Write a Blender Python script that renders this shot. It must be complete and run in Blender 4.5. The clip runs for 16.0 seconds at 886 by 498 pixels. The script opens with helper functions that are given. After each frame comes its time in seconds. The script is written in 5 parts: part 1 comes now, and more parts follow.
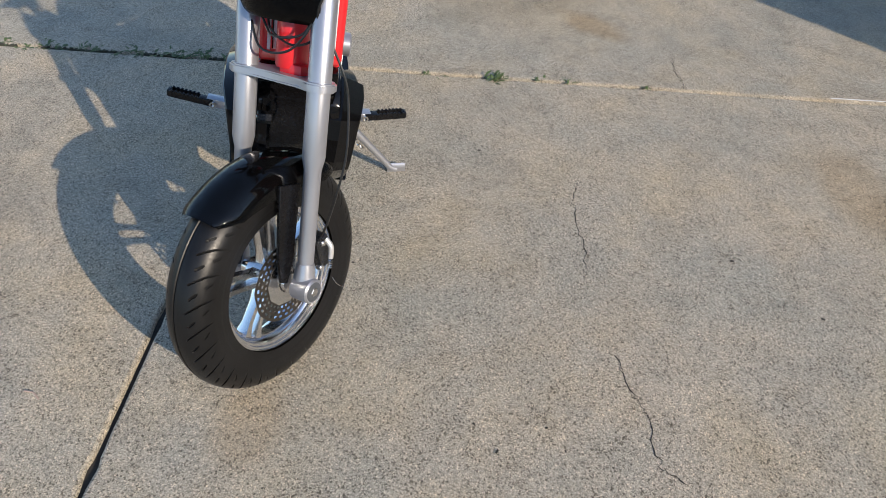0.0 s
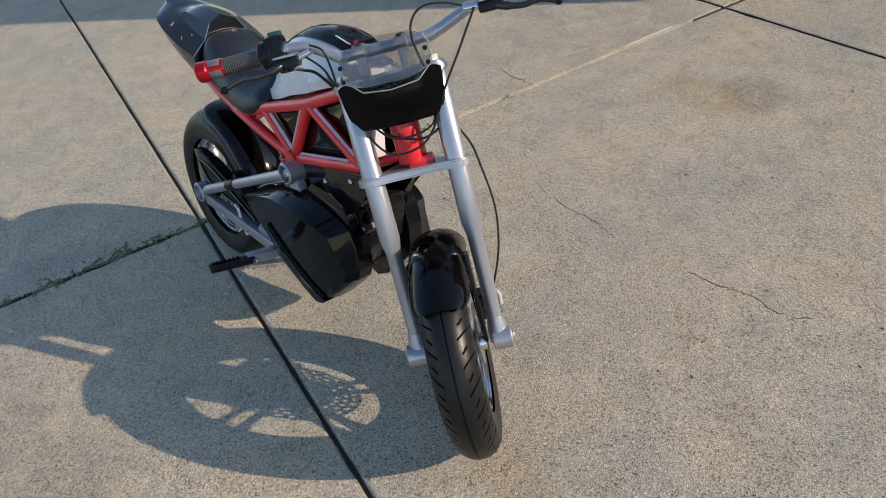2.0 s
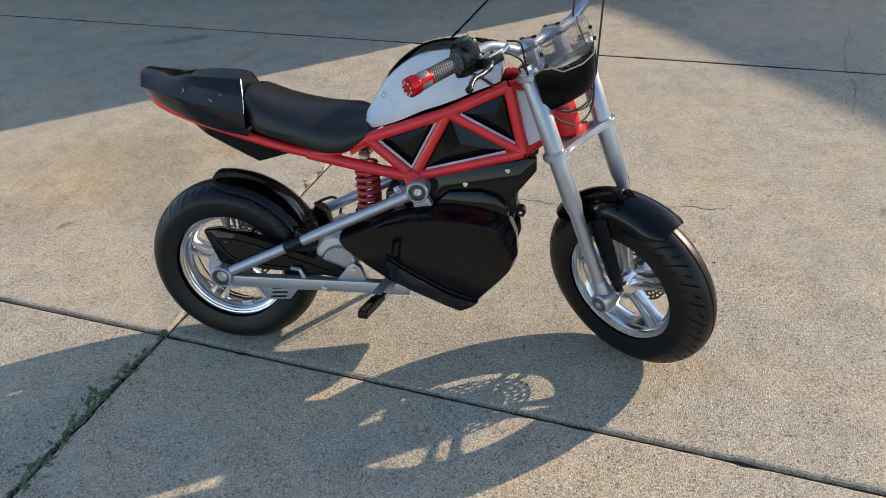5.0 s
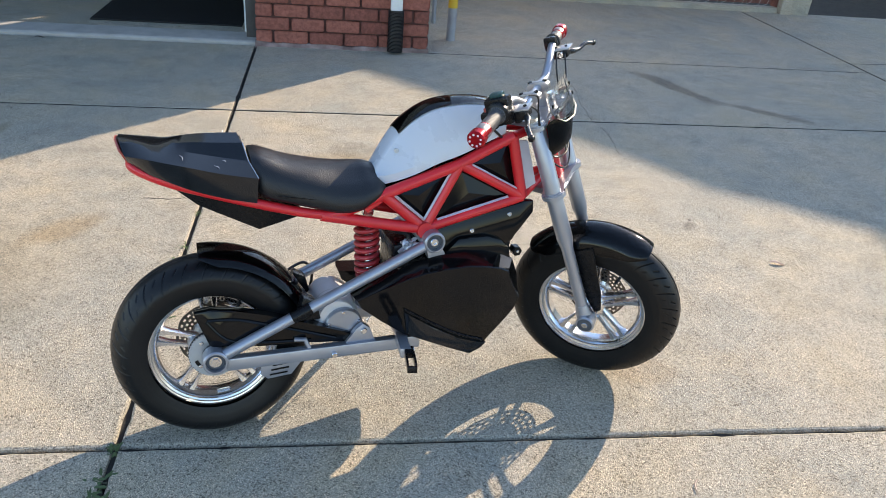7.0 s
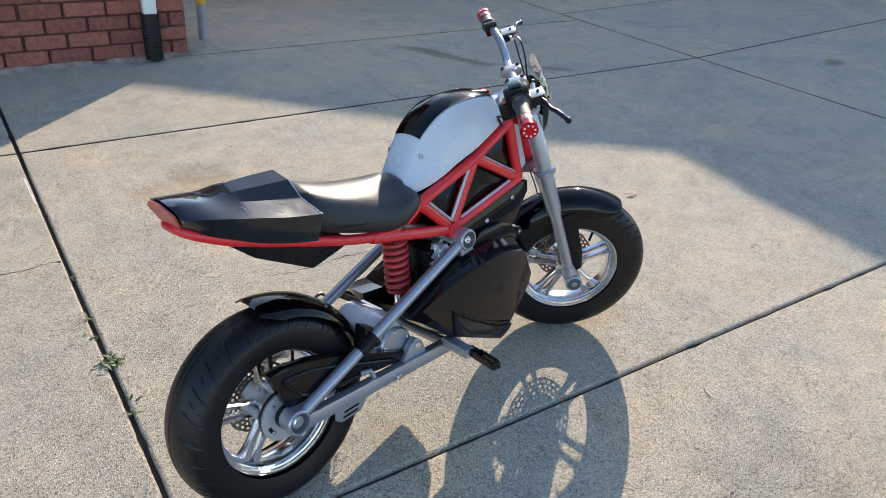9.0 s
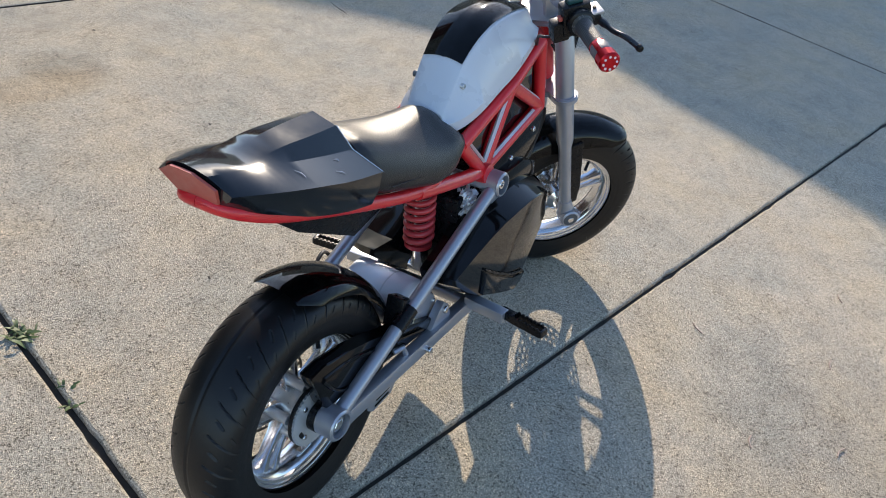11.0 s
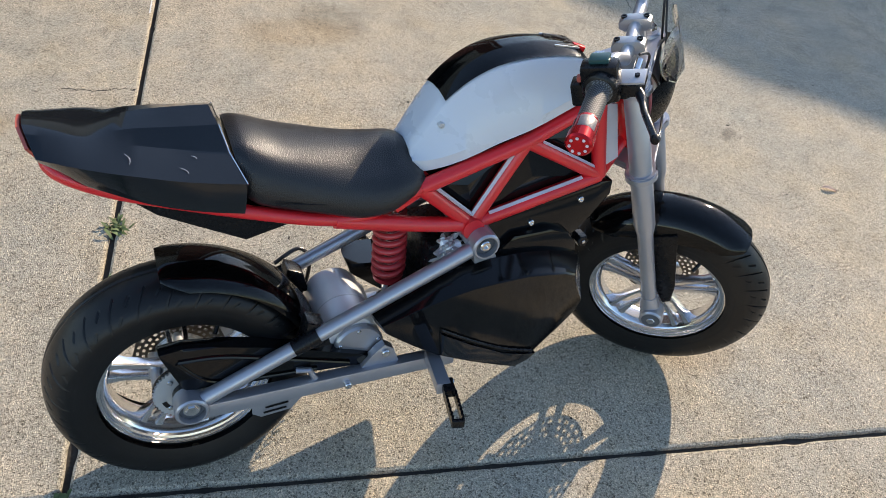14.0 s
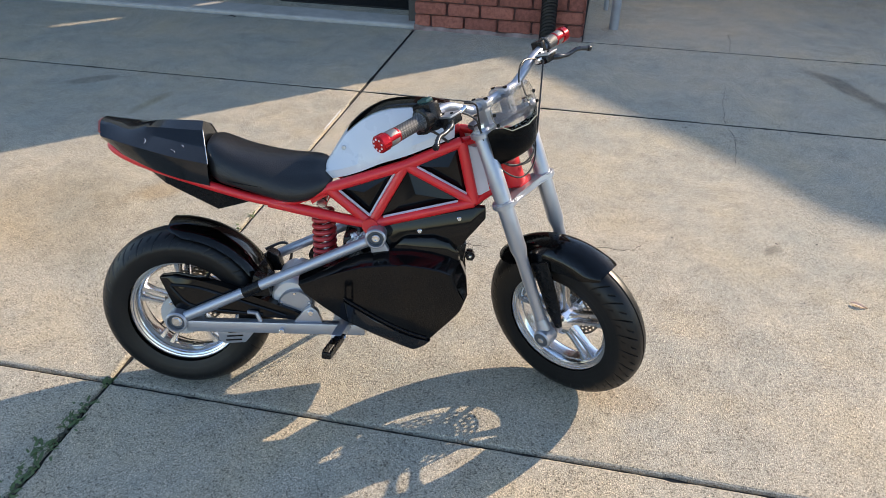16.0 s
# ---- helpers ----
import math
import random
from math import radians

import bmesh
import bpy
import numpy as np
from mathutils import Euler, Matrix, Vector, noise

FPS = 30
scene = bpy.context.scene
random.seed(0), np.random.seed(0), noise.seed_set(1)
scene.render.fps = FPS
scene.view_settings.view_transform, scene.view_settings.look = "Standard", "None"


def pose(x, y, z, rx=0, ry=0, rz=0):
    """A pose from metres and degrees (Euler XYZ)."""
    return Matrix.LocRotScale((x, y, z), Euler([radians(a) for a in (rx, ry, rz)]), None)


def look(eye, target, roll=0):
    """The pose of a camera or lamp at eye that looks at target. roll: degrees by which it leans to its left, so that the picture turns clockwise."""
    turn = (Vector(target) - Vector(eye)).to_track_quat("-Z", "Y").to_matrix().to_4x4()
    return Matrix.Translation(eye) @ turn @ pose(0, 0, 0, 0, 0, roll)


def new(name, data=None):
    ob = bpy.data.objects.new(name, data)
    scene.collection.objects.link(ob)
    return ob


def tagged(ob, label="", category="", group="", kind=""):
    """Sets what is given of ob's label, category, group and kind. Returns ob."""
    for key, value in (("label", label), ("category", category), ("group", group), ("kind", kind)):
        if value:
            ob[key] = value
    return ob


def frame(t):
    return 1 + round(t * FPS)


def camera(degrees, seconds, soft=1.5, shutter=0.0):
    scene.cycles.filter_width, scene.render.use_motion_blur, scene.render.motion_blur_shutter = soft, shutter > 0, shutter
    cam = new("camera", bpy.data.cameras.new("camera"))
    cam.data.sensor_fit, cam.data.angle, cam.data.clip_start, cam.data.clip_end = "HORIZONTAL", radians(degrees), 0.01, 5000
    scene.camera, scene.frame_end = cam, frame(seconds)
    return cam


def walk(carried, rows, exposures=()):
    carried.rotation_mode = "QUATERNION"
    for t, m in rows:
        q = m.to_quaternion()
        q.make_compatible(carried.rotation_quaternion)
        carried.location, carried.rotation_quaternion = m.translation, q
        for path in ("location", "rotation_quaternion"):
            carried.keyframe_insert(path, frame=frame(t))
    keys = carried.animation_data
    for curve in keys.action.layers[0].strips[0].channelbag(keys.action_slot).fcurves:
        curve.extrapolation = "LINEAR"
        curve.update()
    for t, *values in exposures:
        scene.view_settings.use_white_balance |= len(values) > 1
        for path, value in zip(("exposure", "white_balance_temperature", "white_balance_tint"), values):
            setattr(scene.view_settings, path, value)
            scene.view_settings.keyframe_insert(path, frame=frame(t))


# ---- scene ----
cam = camera(60.9, 16.0, soft=0.85)
PATH = [
    (0, (2.252, 0.629, 1.264), (0.774, 0.603, -0.083), 3.4),
    (0.5, (2.348, 0.399, 1.274), (0.869, 0.532, -0.066), 0.05),
    (1, (2.339, 0.171, 1.302), (0.891, 0.53, -0.031), 0.45),
    (1.5, (2.341, -0.053, 1.341), (0.916, 0.514, 0.057), -3.6),
    (2, (2.233, -0.206, 1.353), (0.804, 0.474, 0.131), -9.4),
    (2.5, (2.115, -0.376, 1.372), (0.794, 0.549, 0.188), -8.8),
    (3, (2.031, -0.583, 1.359), (0.851, 0.514, 0.174), -7.25),
    (3.5, (1.879, -0.777, 1.359), (0.782, 0.399, 0.17), -7.55),
    (6, (0.965, -1.369, 1.353), (0.783, 0.337, 0.324), 1.5),
    (6.5, (0.757, -1.373, 1.358), (0.765, 0.371, 0.379), 4.0),
    (7, (0.508, -1.402, 1.345), (0.797, 0.32, 0.369), 5.1),
    (7.5, (0.314, -1.356, 1.329), (0.769, 0.332, 0.358), 5.1),
    (8, (0.116, -1.25, 1.333), (0.742, 0.374, 0.347), 3.8),
    (8.5, (-0.084, -1.201, 1.342), (0.79, 0.313, 0.371), 2.6),
    (9, (-0.215, -1.11, 1.331), (0.799, 0.315, 0.362), 4.1),
    (9.5, (-0.316, -0.921, 1.305), (0.804, 0.357, 0.251), 6.2),
    (10, (-0.438, -0.775, 1.283), (0.919, 0.231, 0.213), 13.2),
    (11.3, (-0.3, -0.52, 1.25), (0.97, 0.45, 0.03), 12.6),
    (12.5, (0.143, -0.461, 1.246), (1.013, 0.675, -0.151), 12.4),
    (13, (0.326, -0.487, 1.257), (0.946, 0.751, -0.186), 15.3),
    (13.5, (0.349, -0.602, 1.311), (0.897, 0.682, -0.122), 14.1),
    (14, (0.378, -0.759, 1.37), (0.828, 0.63, 0.003), 11.3),
    (14.5, (0.575, -0.916, 1.385), (0.767, 0.59, 0.082), 8.5),
    (15, (0.746, -1.137, 1.409), (0.74, 0.452, 0.195), 3.3),
    (15.5, (0.931, -1.34, 1.437), (0.723, 0.291, 0.297), 2.0),
    (16, (1.211, -1.38, 1.443), (0.887, 0.289, 0.389), 1.3),
]
EXPOSURES = [(0, 0.44, 6400, 10), (1.5, 0.40, 6580, 10), (2, 0.42, 6660, 10), (2.5, 0.58, 6720, 10), (3.5, 0.68, 6980, 11), (6, 0.88, 6950, 11), (6.5, 1.13, 6820, 11), (7, 1.12, 6750, 10), (7.5, 1.02, 6600, 10), (9, 0.94, 6480, 10),
             (10, 0.75, 6420, 10), (12.5, 0.78, 6500, 10), (13.5, 0.88, 6800, 10), (15, 0.88, 6980, 11), (16, 1.02, 6850, 11)]
walk(cam, [(t, look(eye, target, roll)) for t, eye, target, roll in PATH], EXPOSURES)

# ---------- sky, sun ----------
SUN = Vector((1.5, 1.49, 1.0)).normalized()          # towards the sun
ELEV, AZI = math.asin(SUN.z), math.atan2(SUN.x, SUN.y)
world = bpy.data.worlds.new("sky")
scene.world = world
world.use_nodes = True
wn, wl = world.node_tree.nodes, world.node_tree.links
sky = wn.new("ShaderNodeTexSky")
sky.sky_type, sky.sun_disc = "NISHITA", False
sky.sun_elevation, sky.sun_rotation = ELEV, AZI
sky.air_density, sky.dust_density, sky.ozone_density = 1.0, 0.4, 2.0
wl.new(sky.outputs[0], wn["Background"].inputs[0])
wn["Background"].inputs[1].default_value = 0.175
lamp = bpy.data.lights.new("sun", "SUN")
lamp.energy, lamp.angle, lamp.color = 3.8, radians(0.53), (1.0, 0.85, 0.67)
sun = new("sun", lamp)
sun.matrix_world = look(SUN * 30, (0, 0, 0))


# ---------- materials ----------
def mat(name, col, rough=0.5, metal=0.0, coat=0.0, ior=1.5, spec=0.5):
    m = bpy.data.materials.new(name)
    m.use_nodes = True
    b = m.node_tree.nodes["Principled BSDF"]
    b.inputs["Base Color"].default_value = (*col, 1)
    b.inputs["Roughness"].default_value = rough
    b.inputs["Metallic"].default_value = metal
    b.inputs["Coat Weight"].default_value = coat
    b.inputs["Coat Roughness"].default_value = 0.06
    b.inputs["IOR"].default_value = ior
    b.inputs["Specular IOR Level"].default_value = spec
    return m


def nd(m, kind, **values):
    n = m.node_tree.nodes.new(kind)
    for k, v in values.items():
        n.inputs[k.replace("_", " ")].default_value = v
    return n


def ramp(m, fac, stops):
    r = m.node_tree.nodes.new("ShaderNodeValToRGB")
    e = r.color_ramp.elements
    while len(e) < len(stops):
        e.new(0.5)
    for el, (p, c) in zip(e, stops):
        el.position, el.color = p, (*c, 1)
    m.node_tree.links.new(fac, r.inputs[0])
    return r.outputs[0]


def mix(m, a, b, fac, mode="MIX"):
    n = m.node_tree.nodes.new("ShaderNodeMix")
    n.data_type, n.blend_type = "RGBA", mode
    for sock, v in ((n.inputs[0], fac), (n.inputs[6], a), (n.inputs[7], b)):
        if isinstance(v, bpy.types.NodeSocket):
            m.node_tree.links.new(v, sock)
        else:
            sock.default_value = v if isinstance(v, float) else (*v, 1)
    return n.outputs[2]


def coords(m):
    return m.node_tree.nodes.new("ShaderNodeTexCoord").outputs["Object"]


def worldpos(m):
    return m.node_tree.nodes.new("ShaderNodeNewGeometry").outputs["Position"]


def noise_tex(m, vec, scale, detail=4.0, rough=0.6):
    n = nd(m, "ShaderNodeTexNoise", Scale=scale, Detail=detail, Roughness=rough)
    m.node_tree.links.new(vec, n.inputs["Vector"])
    return n.outputs[0]


def bump(m, height, strength, dist):
    n = nd(m, "ShaderNodeBump", Strength=strength, Distance=dist)
    m.node_tree.links.new(height, n.inputs["Height"])
    m.node_tree.links.new(n.outputs[0], m.node_tree.nodes["Principled BSDF"].inputs["Normal"])


def feed(m, sock, name):
    m.node_tree.links.new(sock, m.node_tree.nodes["Principled BSDF"].inputs[name])


def worn(name, col, rough, metal=0.0, coat=0.0, spread=0.12, grain=60.0, relief=0.0, tint=None, spec=0.5, vary=(0.8, 1.3)):
    """A surface with faint blotches in colour and gloss and a fine grain."""
    m = mat(name, col, rough, metal, coat, spec=spec)
    c = coords(m)
    big, fine = noise_tex(m, c, 9.0, 3.0), noise_tex(m, c, grain, 4.0)
    dark = tuple(v * (1 - spread) for v in col)
    light = tuple(min(1, v * (1 + spread)) for v in (tint or col))
    feed(m, ramp(m, big, [(0.3, dark), (0.7, light)]), "Base Color")
    feed(m, ramp(m, fine, [(0.3, (rough * vary[0],) * 3), (0.75, (min(1, rough * vary[1]),) * 3)]), "Roughness")
    if relief:
        bump(m, fine, 0.5, relief)
    return m


def concrete(name, base, warm, stains=()):
    """Broom-worn concrete: sand and small stones that show, warm and cool patches, stains."""
    m = mat(name, base, 0.88, spec=0.35)
    p = worldpos(m)
    stones = nd(m, "ShaderNodeTexVoronoi", Scale=300.0)
    sand = nd(m, "ShaderNodeTexVoronoi", Scale=520.0)
    m.node_tree.links.new(p, stones.inputs["Vector"])
    m.node_tree.links.new(p, sand.inputs["Vector"])
    grit = noise_tex(m, p, 620.0, 2.0, 0.7)
    wide = noise_tex(m, p, 0.75, 4.0, 0.6)
    blot = noise_tex(m, p, 2.6, 5.0, 0.62)
    patch = noise_tex(m, p, 15.0, 6.0, 0.7)
    cool = tuple(v * k for v, k in zip(base, (0.84, 0.9, 0.95)))
    tone = ramp(m, blot, [(0.28, cool), (0.48, base), (0.7, warm)])
    tone = mix(m, tone, ramp(m, wide, [(0.3, (0.86, 0.9, 0.9)), (0.7, (1.08, 1.04, 0.97))]), 1.0, "MULTIPLY")
    tone = mix(m, tone, ramp(m, patch, [(0.3, (0.74, 0.74, 0.74)), (0.48, (0.98, 0.975, 0.96)), (0.7, (1.08, 1.07, 1.04))]), 0.36, "MULTIPLY")
    dirt = noise_tex(m, p, 4.5, 8.0, 0.72)
    tone = mix(m, tone, ramp(m, dirt, [(0.36, (0.76, 0.73, 0.68)), (0.5, (1.0, 0.995, 0.985)), (0.64, (1.06, 1.06, 1.06))]), 0.26, "MULTIPLY")
    for (x, y, r, squeeze, turn, col, amount) in stains:
        place = m.node_tree.nodes.new("ShaderNodeMapping")
        place.vector_type = "TEXTURE"
        place.inputs[1].default_value = (x, y, 0)
        place.inputs[2].default_value = (0, 0, radians(turn))
        place.inputs[3].default_value = (r, r * squeeze, 1.0)
        m.node_tree.links.new(p, place.inputs[0])
        ball = m.node_tree.nodes.new("ShaderNodeVectorMath")
        ball.operation = "LENGTH"
        m.node_tree.links.new(place.outputs[0], ball.inputs[0])
        rag = nd(m, "ShaderNodeMath")
        rag.operation = "ADD"
        m.node_tree.links.new(ball.outputs["Value"], rag.inputs[0])
        m.node_tree.links.new(blot if r > 0.2 else patch, rag.inputs[1])
        spot = ramp(m, rag.outputs[0], [(0.75, (amount,) * 3), (1.45, (0.0, 0.0, 0.0))])
        tone = mix(m, tone, mix(m, tone, col, 1.0, "MULTIPLY"), spot)
    speck = nd(m, "ShaderNodeSeparateColor")
    m.node_tree.links.new(stones.outputs["Color"], speck.inputs[0])
    cluster = m.node_tree.nodes.new("ShaderNodeMath")
    cluster.operation = "MULTIPLY_ADD"
    cluster.inputs[1].default_value, cluster.inputs[2].default_value = 0.4, -0.2
    m.node_tree.links.new(noise_tex(m, p, 9.0, 4.0, 0.65), cluster.inputs[0])
    pits = m.node_tree.nodes.new("ShaderNodeMath")
    pits.operation = "ADD"
    m.node_tree.links.new(cluster.outputs[0], pits.inputs[0])
    m.node_tree.links.new(speck.outputs[0], pits.inputs[1])
    tone = mix(m, tone, ramp(m, pits.outputs[0], [(0.03, (0.36, 0.345, 0.32)), (0.13, (0.76, 0.75, 0.73)), (0.28, (0.98, 0.98, 0.97)), (0.78, (1.04, 1.04, 1.02)), (1.0, (1.38, 1.35, 1.3))]), 1.0, "MULTIPLY")
    grain = nd(m, "ShaderNodeSeparateColor")
    m.node_tree.links.new(sand.outputs["Color"], grain.inputs[0])
    tone = mix(m, tone, ramp(m, grain.outputs[1], [(0.0, (0.46, 0.45, 0.44)), (0.22, (0.85, 0.84, 0.83)), (0.65, (1.05, 1.04, 1.03)), (1.0, (1.55, 1.52, 1.46))]), 1.0, "MULTIPLY")
    feed(m, tone, "Base Color")
    bump(m, mix(m, mix(m, stones.outputs["Distance"], sand.outputs["Distance"], 0.5), grit, 0.5), 0.9, 0.005)
    return m


# second entry: a wide, slightly darker oval on the bike's right side
STAINS_AND_TONES = [(-0.8, 0.8, 1.15, 0.8, 30, (0.84, 0.78, 0.68), 0.7), (1.1, -0.75, 1.9, 0.5, 4, (0.84, 0.83, 0.82), 0.9), (2.66, 3.12, 0.95, 0.17, -65, (0.5, 0.46, 0.42), 0.8), (3.06, 2.66, 0.6, 0.17, -38, (0.5, 0.46, 0.42), 0.7), (-1.0, 1.98, 0.4, 0.22, 80, (0.76, 0.74, 0.62), 0.7), (0.62, 1.85, 0.42, 0.6, -45, (0.74, 0.69, 0.62), 0.5), (2.6, 0.9, 0.3, 0.5, 30, (0.8, 0.76, 0.7), 0.42), (1.95, 1.18, 0.13, 0.45, 55, (0.5, 0.5, 0.5), 0.8), (-0.45, 1.08, 0.4, 0.5, 50, (0.95, 0.8, 0.62), 0.7), (-0.72, 0.4, 0.07, 0.5, 60, (0.7, 0.45, 0.25), 0.8),
          (5.4, 1.9, 0.3, 0.6, 20, (0.55, 0.47, 0.4), 0.8), (-1.5, 2.2, 0.3, 0.35, 40, (0.6, 0.58, 0.55), 0.7), (0.5, 1.75, 0.5, 0.5, 0, (0.95, 0.82, 0.66), 0.6), (1.4, 0.25, 0.3, 0.6, 10, (0.96, 0.84, 0.7), 0.6)]
CONCRETE = concrete("concrete", (0.45, 0.408, 0.352), (0.51, 0.435, 0.335), STAINS_AND_TONES)
JOINT = worn("joint_dirt", (0.032, 0.028, 0.023), 0.95, grain=200, relief=0.004, spread=0.4)
RED = worn("red_paint", (0.66, 0.014, 0.02), 0.36, coat=0.35, spread=0.1)
SILVER = worn("silver_paint", (0.40, 0.412, 0.455), 0.33, metal=0.68, spread=0.06, grain=420, vary=(0.94, 1.08))
STEEL = worn("bright_steel", (0.72, 0.72, 0.72), 0.2, metal=1.0, spread=0.08)
ALLOY = worn("cast_alloy", (0.6, 0.6, 0.6), 0.33, metal=0.55, spread=0.12, grain=220, relief=0.0004)
MOTORCAN = worn("motor_can", (0.74, 0.74, 0.75), 0.34, metal=0.3, spread=0.08, grain=60, vary=(0.9, 1.15))
PLATE = worn("grey_sprocket", (0.5, 0.51, 0.52), 0.42, metal=0.45, spread=0.1, grain=160)
DISCSTEEL = worn("brown_steel", (0.2, 0.18, 0.155), 0.36, metal=0.9, spread=0.2, grain=120)
CLAMP = worn("satin_alloy", (0.42, 0.42, 0.435), 0.34, metal=0.75, spread=0.1, grain=200)
CHROME = worn("polished_alloy", (0.76, 0.76, 0.775), 0.2, metal=1.0, spread=0.06, grain=240, vary=(0.85, 1.2))
GLOSS = worn("gloss_black", (0.004, 0.004, 0.0045), 0.075, spread=0.3, grain=14, spec=0.3, vary=(0.7, 1.5))
SATIN = worn("satin_black", (0.006, 0.006, 0.007), 0.27, spread=0.3, grain=90, relief=0.0003, spec=0.25)
RUBBER = worn("tyre_rubber", (0.0065, 0.0065, 0.007), 0.38, spread=0.35, grain=300, relief=0.0003, spec=0.33)
WHITE = worn("white_plastic", (0.595, 0.61, 0.65), 0.28, coat=0.3, spread=0.012, grain=12)
TRIM = worn("pale_edge", (0.62, 0.6, 0.64), 0.45, spread=0.1)
LENSRED = worn("dull_red_reflector", (0.46, 0.095, 0.07), 0.4, spread=0.12)
ANOD = worn("red_anodised", (0.55, 0.012, 0.02), 0.22, metal=0.7, spread=0.1)
CABLE = worn("cable_black", (0.012, 0.012, 0.012), 0.35, spread=0.2)
BRASS = worn("spring_red", (0.46, 0.03, 0.035), 0.36, coat=0.3, spread=0.12)

SCUFF = worn("scuffed_black_plastic", (0.008, 0.0095, 0.012), 0.12, spread=0.3, grain=22, spec=0.5)
# grey of the far tank bolt; on silver recess floors it paints in shade
SHADEGREY = worn("recess_shade_grey", (0.09, 0.1, 0.115), 0.5, metal=0.3, spread=0.2)
NOSE = worn("black_cowl_plastic", (0.005, 0.005, 0.0055), 0.18, spread=0.3, grain=60, relief=0.0002, spec=0.25)
PAINTBLACK = worn("black_paint", (0.004, 0.004, 0.0045), 0.06, spread=0.3, grain=14, spec=0.6, vary=(0.7, 1.5))
VINYL = mat("seat_vinyl", (0.013, 0.013, 0.0145), 0.4, ior=1.5, spec=0.45)
_c = coords(VINYL)
_v = nd(VINYL, "ShaderNodeTexVoronoi", Scale=480.0)
VINYL.node_tree.links.new(_c, _v.inputs["Vector"])
bump(VINYL, _v.outputs["Distance"], 0.5, 0.001)
feed(VINYL, ramp(VINYL, noise_tex(VINYL, _c, 40.0), [(0.3, (0.28,) * 3), (0.7, (0.36,) * 3)]), "Roughness")

GRIP = mat("grip_rubber", (0.05, 0.05, 0.05), 0.5)
_c = coords(GRIP)
_cross = []
for _turn in (38, -38):
    _place = GRIP.node_tree.nodes.new("ShaderNodeMapping")
    _place.inputs[2].default_value = (radians(_turn), 0, radians(_turn))
    GRIP.node_tree.links.new(_c, _place.inputs[0])
    _w = nd(GRIP, "ShaderNodeTexWave", Scale=95.0, Distortion=0.0)
    _w.bands_direction = "Y"
    GRIP.node_tree.links.new(_place.outputs[0], _w.inputs["Vector"])
    _cross.append(_w.outputs[0])
_knob = mix(GRIP, _cross[0], _cross[1], 1.0, "MULTIPLY")
feed(GRIP, ramp(GRIP, _knob, [(0.1, (0.02, 0.02, 0.02)), (0.5, (0.13, 0.13, 0.135))]), "Base Color")
bump(GRIP, _knob, 0.6, 0.001)

LEVER = worn("anodised_dark", (0.06, 0.062, 0.066), 0.28, metal=0.8, spread=0.1)
KNURL = worn("knurled_grey", (0.2, 0.19, 0.19), 0.4, metal=0.5, grain=400, relief=0.002, spread=0.3)
CLEAR = mat("clear_acrylic", (0.97, 0.98, 0.98), 0.0, ior=1.16)
CLEAR.node_tree.nodes["Principled BSDF"].inputs["Transmission Weight"].default_value = 1.0
CLEARPALE = mat("yellowed_edge", (0.62, 0.59, 0.47), 0.25)
CLEARPALE.node_tree.nodes["Principled BSDF"].inputs["Transmission Weight"].default_value = 0.5


# ---------- mesh helpers ----------
def part(name, bm, material, parent=None, label="", matrix=None, smooth=38):
    me = bpy.data.meshes.new(name)
    bmesh.ops.recalc_face_normals(bm, faces=bm.faces)
    bm.to_mesh(me)
    bm.free()
    me.materials.append(material)
    if smooth:
        me.polygons.foreach_set("use_smooth", [True] * len(me.polygons))
        me.set_sharp_from_angle(angle=radians(smooth))
    ob = new(name, me)
    ob.parent = parent
    if matrix is not None:
        ob.matrix_basis = matrix
    if label:
        ob["label"] = label
    return ob


def empty(name, m, **tags):
    ob = new(name)
    ob.empty_display_size = 0.1
    ob.matrix_basis = m
    return tagged(ob, **tags)


def spline(pts, n=8, closed=False):
    """Catmull-Rom through the points."""
    pts = [Vector(p) for p in pts]
    k = len(pts)
    out = []
    for i in range(k if closed else k - 1):
        get = (lambda j: pts[j % k]) if closed else (lambda j: pts[max(0, min(k - 1, j))])
        a, b, c, d = get(i - 1), get(i), get(i + 1), get(i + 2)
        for s in range(n):
            t = s / n
            out.append(0.5 * ((2 * b) + (c - a) * t + (2 * a - 5 * b + 4 * c - d) * t * t + (3 * b - a - 3 * c + d) * t ** 3))
    return out if closed else out + [pts[-1]]


def sweep(bm, pts, r, seg=14, closed=False, squash=None):
    """A tube along pts; r a number or one per point; squash: (a, b) factors across."""
    pts = [Vector(p) for p in pts]
    k = len(pts)
    radii = r if isinstance(r, (list, tuple)) else [r] * k
    rings, side = [], None
    for i, p in enumerate(pts):
        a, b = pts[(i - 1) % k if closed else max(0, i - 1)], pts[(i + 1) % k if closed else min(k - 1, i + 1)]
        d = (b - a).normalized()
        if side is None:
            side = d.cross(Vector((0, 1, 0)) if abs(d.y) < 0.9 else Vector((1, 0, 0))).normalized()
        side = (side - d * side.dot(d)).normalized()
        up = d.cross(side)
        sa, sb = squash or (1, 1)
        rings.append([bm.verts.new(p + (side * math.cos(q) * sa + up * math.sin(q) * sb) * radii[i]) for q in (2 * math.pi * j / seg for j in range(seg))])
    for i in range(k if closed else k - 1):
        ra, rb = rings[i], rings[(i + 1) % k]
        for j in range(seg):
            bm.faces.new((ra[j], ra[(j + 1) % seg], rb[(j + 1) % seg], rb[j]))
    if not closed:
        bm.faces.new(rings[0][::-1])
        bm.faces.new(rings[-1])
    return bm


